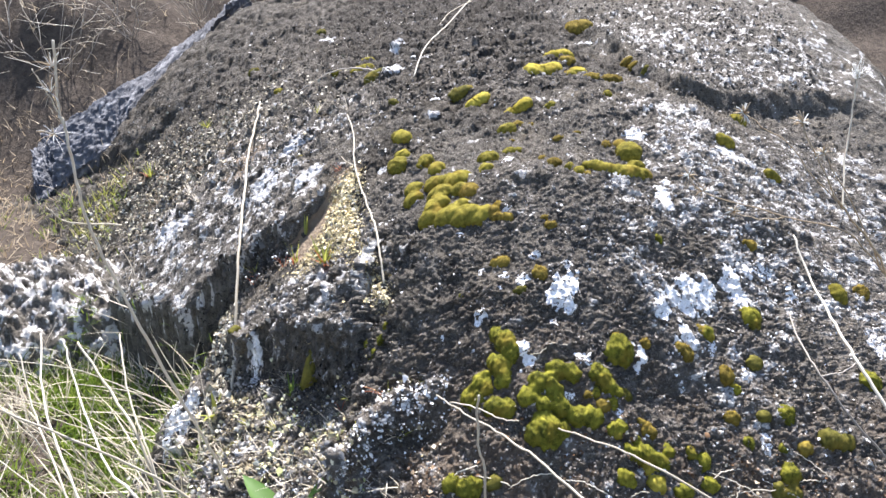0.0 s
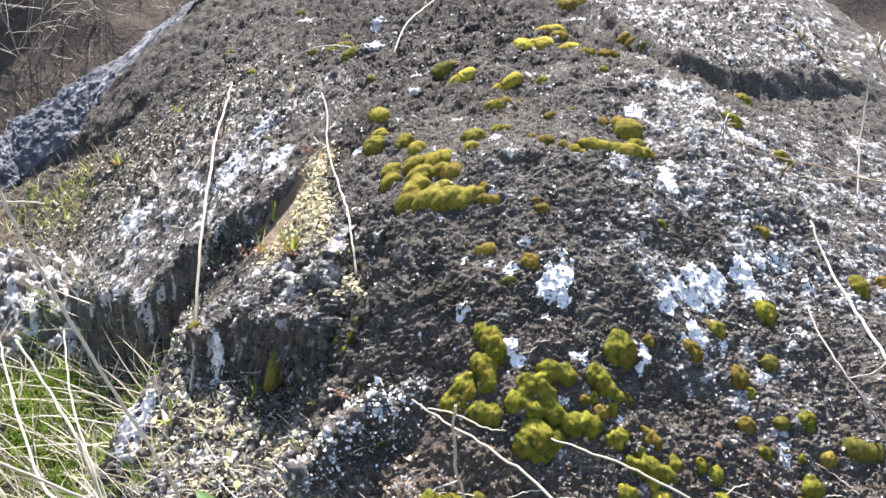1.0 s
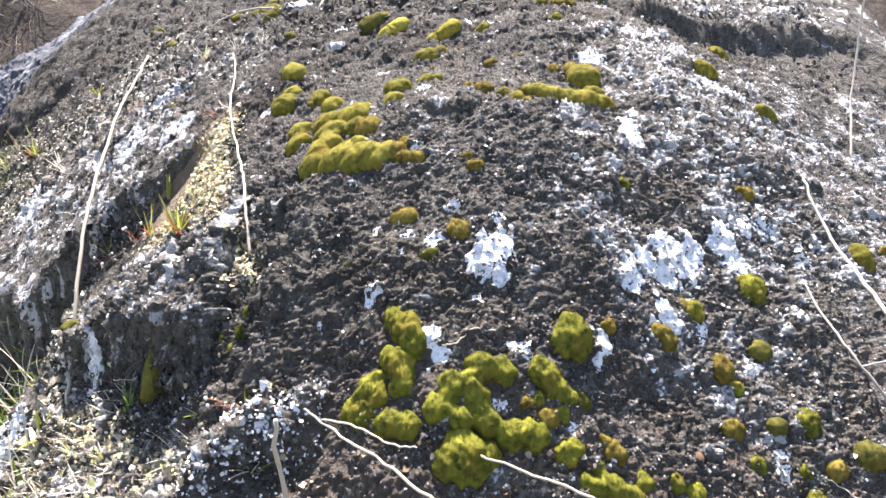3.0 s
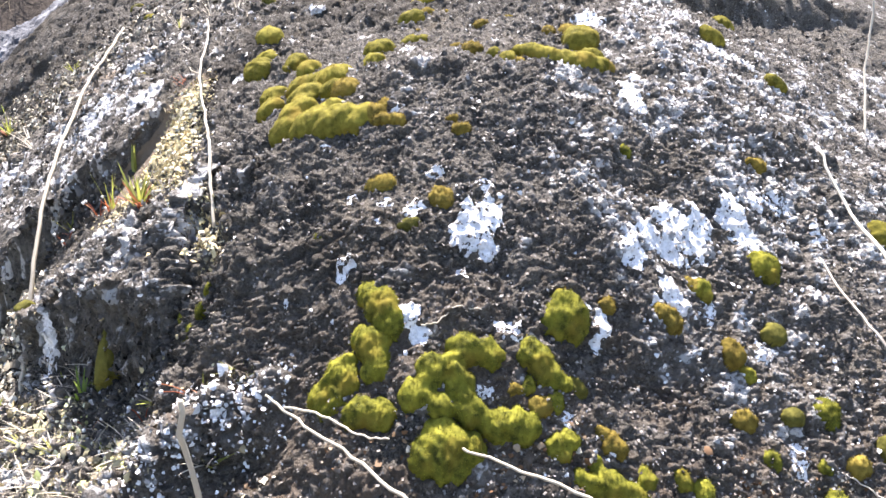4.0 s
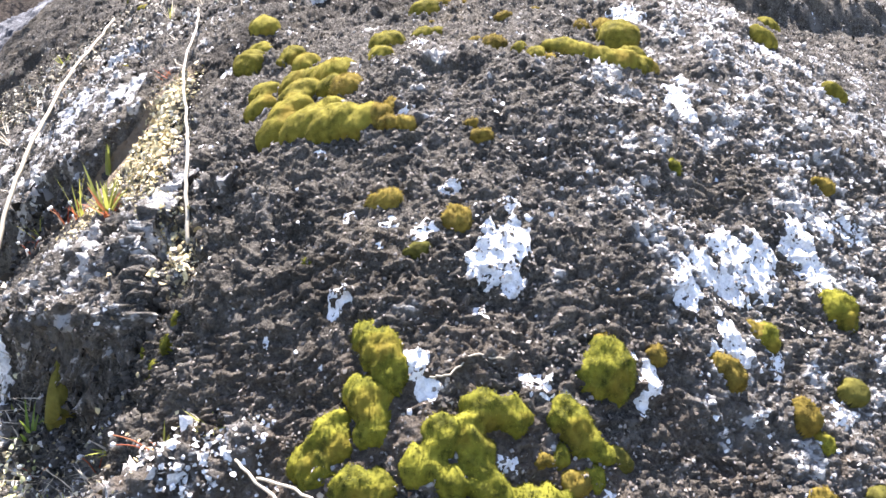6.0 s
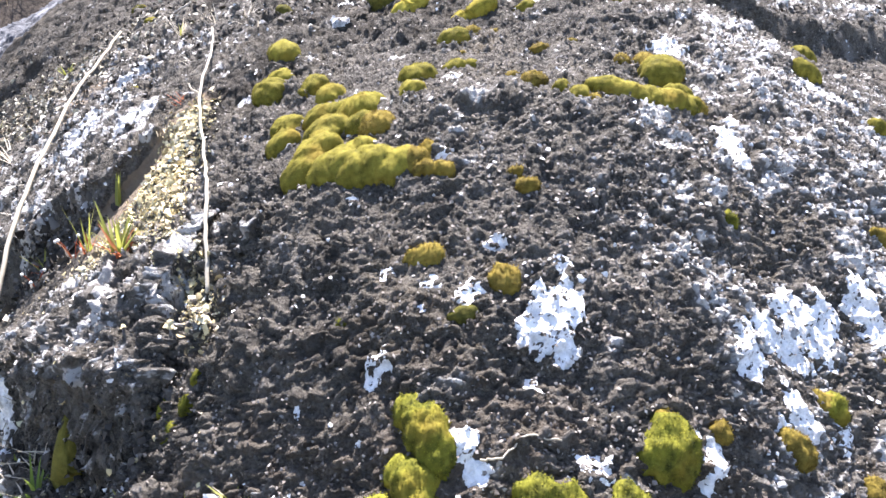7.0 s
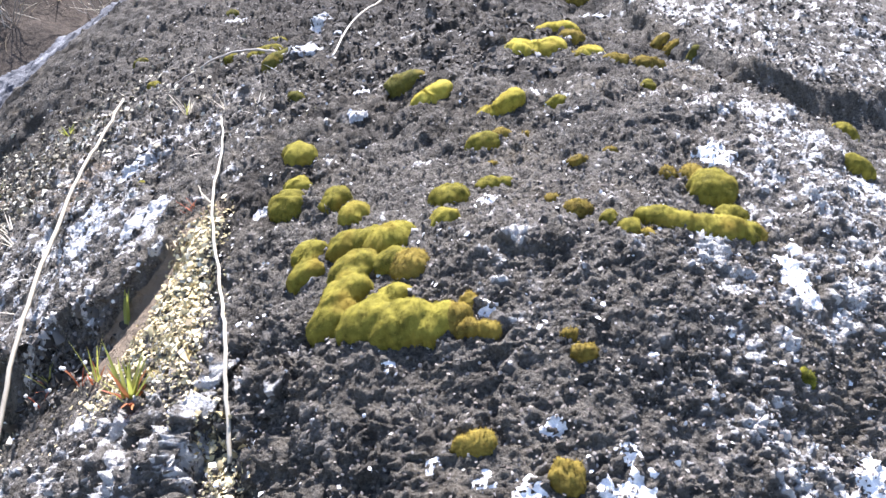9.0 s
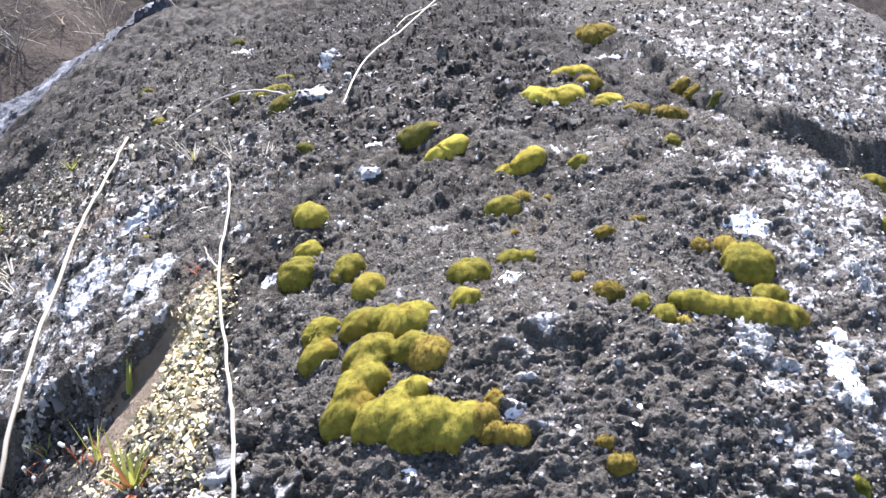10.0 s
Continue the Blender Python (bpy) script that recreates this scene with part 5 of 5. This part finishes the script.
def ball(p, r):
    """Verts and faces of a small round bud."""
    t = (1 + 5 ** 0.5) / 2
    v = np.array([(-1, t, 0), (1, t, 0), (-1, -t, 0), (1, -t, 0), (0, -1, t), (0, 1, t), (0, -1, -t), (0, 1, -t), (t, 0, -1), (t, 0, 1), (-t, 0, -1), (-t, 0, 1)]) / 1.9
    f = [(0, 11, 5), (0, 5, 1), (0, 1, 7), (0, 7, 10), (0, 10, 11), (1, 5, 9), (5, 11, 4), (11, 10, 2), (10, 7, 6), (7, 1, 8),
         (3, 9, 4), (3, 4, 2), (3, 2, 6), (3, 6, 8), (3, 8, 9), (4, 9, 5), (2, 4, 11), (6, 2, 10), (8, 6, 7), (9, 8, 1)]
    return np.array(p) + r * v, f


def flowers(x, y, tips):
    """A small plant of red stalks, each with a white bud: tips as steps from the foot."""
    foot = np.array(on_rock(x, y, 0.0))
    ob = thing("white_flower_plant", foot, "tiny red-stalked plant with round white buds", "plant", TUFT)
    for step in tips:
        tip = foot + np.array(step)
        stalk = part("stalk", *tube([tuple(foot), tuple((foot + tip) / 2 + np.array((0, 0, 0.004))), tuple(tip)], 0.0005, 0.0004, 4, 5), red_mat, ob)
        part("bud", *ball(tip, 0.0021), bloom_mat, stalk)


flowers(-0.069, 0.757, [(-0.028, 0.0, 0.010), (-0.030, 0.004, 0.015)])
flowers(-0.262, 1.075, [(-0.012, 0.0, 0.024), (0.006, 0.004, 0.028), (0.012, -0.006, 0.018), (-0.02, 0.01, 0.018)])
flowers(-0.330, 1.12, [(-0.012, 0.0, 0.02), (0.010, 0.004, 0.024), (0.0, -0.008, 0.015)])
flowers(-0.135, 0.80, [(-0.010, 0.0, 0.018), (0.008, 0.004, 0.020)])
flowers(-0.20, 0.83, [(-0.010, 0.0, 0.018), (0.012, 0.004, 0.016), (0.0, -0.008, 0.013)])

# broad leaves at the foot of the rock
dock = thing("broad_leaf_plant", (-0.17, 0.66, 0.08), "low plant with two broad fresh green leaves", "plant", TUFT)
for way, long in (((-0.62, 0.55, 0.55), 0.13), ((0.25, 0.25, 0.85), 0.11)):
    part("leaf", *blade((-0.17, 0.66, 0.08), way, long, 0.017, 0.35, 0.35, 9, lambda k: math.sin(math.pi * min(1, 0.12 + 0.88 * k)) ** 0.8), broad_mat, dock)


# ---- grass and dry stalks beside the rock ----


def field(name, label, category, rng, x, y, long, wide, lean, material, lean_to=(0, 0)):
    """Many thin blades standing on the ground or the rock, in one mesh."""
    k = len(x)
    z = np.maximum(np.maximum(ground_height(x, y), shape(x, y)), low_rock(x, y)) - 0.004
    foot = np.stack([x, y, z], -1)
    way = np.stack([rng.normal(lean_to[0], lean, k), rng.normal(lean_to[1], lean, k), np.ones(k)], -1)
    way /= np.linalg.norm(way, axis=1, keepdims=True)
    bend = np.stack([rng.normal(lean_to[0], 0.5, k), rng.normal(lean_to[1], 0.5, k), rng.normal(-0.35, 0.2, k)], -1)
    turn = rng.uniform(0, 2 * np.pi, k)
    side = np.stack([np.cos(turn), np.sin(turn), 0 * turn], -1)
    size = (long * rng.uniform(0.45, 1.25, k))[:, None]
    w = (wide * rng.uniform(0.6, 1.2, k))[:, None]
    rows = []
    for i, share in enumerate((1.0, 0.95, 0.75, 0.45, 0.06)):
        s = i / 4
        mid = foot + size * (s * way + 0.45 * s * s * bend)
        rows += [mid - w * share * side, mid + 0.35 * w * share * np.cross(side, way), mid + w * share * side]
    verts = np.stack(rows, 1).reshape(-1, 3)
    f = np.array([q for i in range(4) for q in ((3 * i, 3 * i + 1, 3 * i + 4, 3 * i + 3), (3 * i + 1, 3 * i + 2, 3 * i + 5, 3 * i + 4))])
    faces = (np.arange(k)[:, None, None] * 15 + f[None]).reshape(-1, 4)
    ob = new(name, link_mesh(name, verts.tolist(), faces.tolist(), material))
    return tagged(ob, label, category, kind="stuff")


def scatter(rng, count, x0, x1, y0, y1, size, seed, least):
    x, y = rng.uniform(x0, x1, count), rng.uniform(y0, y1, count)
    keep = (grid_noise(x, y, size, seed) > least) & (shape(x, y) < 0.02 + 0.05 * rng.random(count)) & (low_rock(x, y) < ground_height(x, y) + 0.02 + 0.03 * rng.random(count))
    return x[keep], y[keep]


grng = np.random.default_rng(21)
x, y = scatter(grng, 9500, -1.25, -0.34, 0.70, 1.75, 0.12, 51, -0.3)
field("green_grass", "fresh green grass growing beside the rock", "grass", grng, x, y, 0.062, 0.0018, 0.5, grass_mat, (0.25, -0.1))
x, y = scatter(grng, 3800, -1.3, -0.33, 0.55, 1.6, 0.15, 52, -0.3)
field("dry_grass", "bleached dry grass blades tangled beside the rock", "grass", grng, x, y, 0.12, 0.0015, 0.8, straw_mat, (-0.3, 0.1))
x, y = grng.uniform(-0.85, -0.40, 5200), grng.uniform(0.98, 1.52, 5200)
below = along(x, y, SLAB_EDGE)[0]
keep = (below < -0.045) & (below > -0.22) & (shape(x, y) < 0.06 + 0.04 * grid_noise(x, y, 0.05, 62)) & (grid_noise(x, y, 0.07, 63) > -0.35) & (np.hypot(x + 0.455, y - 1.005) > 0.06)
field("green_grass", "lush green grass in the gap under the slab", "grass", grng, x[keep], y[keep], 0.052, 0.0024, 0.55, grass_mat, (0.15, -0.2))
x, y = scatter(grng, 2600, -2.1, -1.0, 1.55, 2.9, 0.14, 60, -0.35)
field("dry_grass", "dull brown grass in the hollow behind the boulder", "grass", grng, x, y, 0.06, 0.0022, 0.9, husk_mat, (0.2, 0.0))
x, y = scatter(grng, 1500, -1.7, -0.95, 1.6, 2.5, 0.12, 61, 0.1)
field("green_grass", "sparse green grass in the hollow behind the boulder", "grass", grng, x, y, 0.05, 0.0020, 0.6, grass_mat)
x, y = scatter(grng, 900, -0.62, 0.7, 0.36, 0.66, 0.10, 53, -0.2)
field("dry_grass", "short dry grass at the foot of the rock", "grass", grng, x, y, 0.05, 0.0010, 0.9, straw_mat)
x, y = grng.uniform(-1.20, -1.02, 220), grng.uniform(2.0, 2.25, 220)
field("pale_grass", "pale green grass on the slab corner", "grass", grng, x, y, 0.05, 0.0018, 0.5, lime_mat)

x, y = grng.uniform(-0.46, -0.03, 4200), grng.uniform(0.64, 0.98, 4200)
keep = (shape(x, y) < 0.20) & (grid_noise(x, y, 0.06, 54) > -0.1)
field("dry_litter", "short dry blades and litter on gravelly soil", "grass", grng, x[keep], y[keep], 0.036, 0.0010, 1.3, straw_mat)
x, y = grng.uniform(-0.46, -0.03, 1100), grng.uniform(0.64, 0.98, 1100)
keep = (shape(x, y) < 0.19) & (grid_noise(x, y, 0.05, 55) > 0.15)
field("low_weeds", "tiny yellow-green weeds on gravelly soil", "plant", grng, x[keep], y[keep], 0.018, 0.0018, 1.1, lime_mat)
x, y = grng.uniform(-1.0, -0.12, 2600), grng.uniform(1.3, 2.2, 2600)
keep = (grid_noise(x, y, 0.09, 56) > 0.25) & (shape(x, y) > 0.05)
field("dry_litter", "short dry blades scattered on the upper slab", "grass", grng, x[keep], y[keep], 0.026, 0.0011, 1.4, straw_mat)

x, y = grng.uniform(-2.3, -0.7, 1100), grng.uniform(2.85, 3.9, 1100)
keep = (grid_noise(x, y, 0.25, 57) > 0.0) & (shape(x, y) < ground_height(x, y) + 0.02)
field("bank_grass", "dry grey grass on the shaded bank", "grass", grng, x[keep], y[keep], 0.075, 0.0020, 1.1, husk_mat)

for i in range(36):
    x, y = grng.uniform(-1.05, -0.45), grng.uniform(0.72, 1.25)
    z = float(ground_height(np.array([x]), np.array([y]))[0])
    long, a, b = grng.uniform(0.18, 0.34), grng.normal(-0.35, 0.3), grng.normal(0.1, 0.25)
    foot = np.array((x, y, z - 0.005))
    way = np.array((a, b, 1.0)) / np.linalg.norm((a, b, 1.0))
    bend = np.array((grng.normal(-0.05, 0.05), grng.normal(0, 0.04), -0.03))
    straw([tuple(foot), tuple(foot + way * long * 0.35 + bend * 0.2), tuple(foot + way * long * 0.7 + bend * 0.6), tuple(foot + way * long + bend * 1.3)],
          0.0015, 0.0007, "bleached grass stalk standing beside the rock")

TALL = "tall bleached grass stalk leaning beside the rock"
straw([(-0.572, 0.836, 0.256), (-0.523, 0.763, 0.206), (-0.438, 0.655, 0.185), (-0.38, 0.58, 0.05), (-0.36, 0.55, -0.16)], 0.0010, 0.0018, TALL)
straw([(-0.576, 0.897, 0.25), (-0.516, 0.775, 0.214), (-0.424, 0.656, 0.175), (-0.37, 0.60, 0.04), (-0.35, 0.58, -0.16)], 0.0012, 0.0020, TALL)
straw([(-0.551, 0.905, 0.236), (-0.509, 0.841, 0.203), (-0.42, 0.72, 0.161), (-0.362, 0.675, 0.13), (-0.33, 0.64, -0.10)], 0.0012, 0.0020, TALL)
straw([(-0.543, 0.925, 0.218), (-0.478, 0.866, 0.175), (-0.42, 0.805, 0.144), (-0.38, 0.76, 0.06), (-0.36, 0.74, -0.09)], 0.0018, 0.0026, TALL)
straw([(-0.492, 0.952, 0.216), (-0.446, 0.855, 0.173), (-0.397, 0.781, 0.135), (-0.36, 0.73, 0.04), (-0.35, 0.71, -0.08)], 0.0011, 0.0018, TALL)
straw([(-0.415, 0.548, 0.39), (-0.354, 0.556, 0.347), (-0.299, 0.571, 0.293), (-0.261, 0.586, 0.242), (-0.20, 0.61, 0.12), (-0.19, 0.61, 0.0)], 0.0010, 0.0018, TALL)
arching = straw([(-0.354, 0.700, 0.689), (-0.362, 0.697, 0.627), (-0.359, 0.694, 0.607), (-0.359, 0.694, 0.565), (-0.358, 0.692, 0.522), (-0.352, 0.697, 0.467), (-0.330, 0.711, 0.354), (-0.311, 0.739, 0.228), (-0.293, 0.755, 0.138), (-0.285, 0.775, 0.02)],
                0.0012, 0.0022, "long pale grass stalk arching over grass with a white plume", straw_mat,
                branches=[([(-0.382, 0.669, 0.534), (-0.372, 0.680, 0.515), (-0.352, 0.697, 0.505), (-0.331, 0.710, 0.498)], 0.0007, 0.0009),
                          ([(-0.375, 0.690, 0.665), (-0.366, 0.694, 0.635), (-0.359, 0.694, 0.607)], 0.0006, 0.0010)])
for place in ((-0.366, 0.697, 0.640), (-0.372, 0.695, 0.600), (-0.360, 0.698, 0.665)):
    seed_head(arching, place, 0.020, 16)


# ---- dry shrubs on the bank ----


def shrub(x, y, tall, count):
    z = float(ground_height(np.array([x]), np.array([y]))[0])
    ob = thing("dry_shrub", (x, y, z), "leafless grey dry shrub on the shaded bank", "shrub", "shrubs on the bank")
    for i in range(count):
        a, o = grng.uniform(0, 2 * math.pi), grng.uniform(0.3, 1.4)
        way = np.array((math.cos(a) * o, math.sin(a) * o * 0.7 - 0.3, 1.0))
        way /= np.linalg.norm(way)
        p, pts = np.array((x, y, z - 0.01)) + grng.normal(0, 0.02, 3) * (1, 1, 0), []
        for k in range(5):
            pts.append(tuple(p))
            p = p + way * tall / 4 * grng.uniform(0.7, 1.2)
            way = way + grng.normal(0, 0.22, 3)
            way /= np.linalg.norm(way)
        limb = part("branch", *tube(pts, 0.0019, 0.0007, 3, 5), twig_mat, ob)
        for j in (1, 2, 3):
            q = np.array(pts[j])
            w = way + grng.normal(0, 0.6, 3)
            part("twig", *tube([tuple(q), tuple(q + 0.12 * tall * w), tuple(q + 0.25 * tall * w + grng.normal(0, 0.02, 3))], 0.0014, 0.0006, 3, 4), twig_mat if grng.random() < 0.25 else straw_mat, limb)


for x, y, tall, count in ((-1.35, 3.15, 0.30, 9), (-1.6, 3.0, 0.35, 9), (-1.85, 3.1, 0.35, 8), (-1.1, 3.35, 0.28, 8), (-2.1, 2.8, 0.4, 9), (-1.75, 3.4, 0.3, 8), (-0.85, 3.5, 0.25, 7), (-1.5, 3.4, 0.3, 8)):
    shrub(x, y, tall, count)
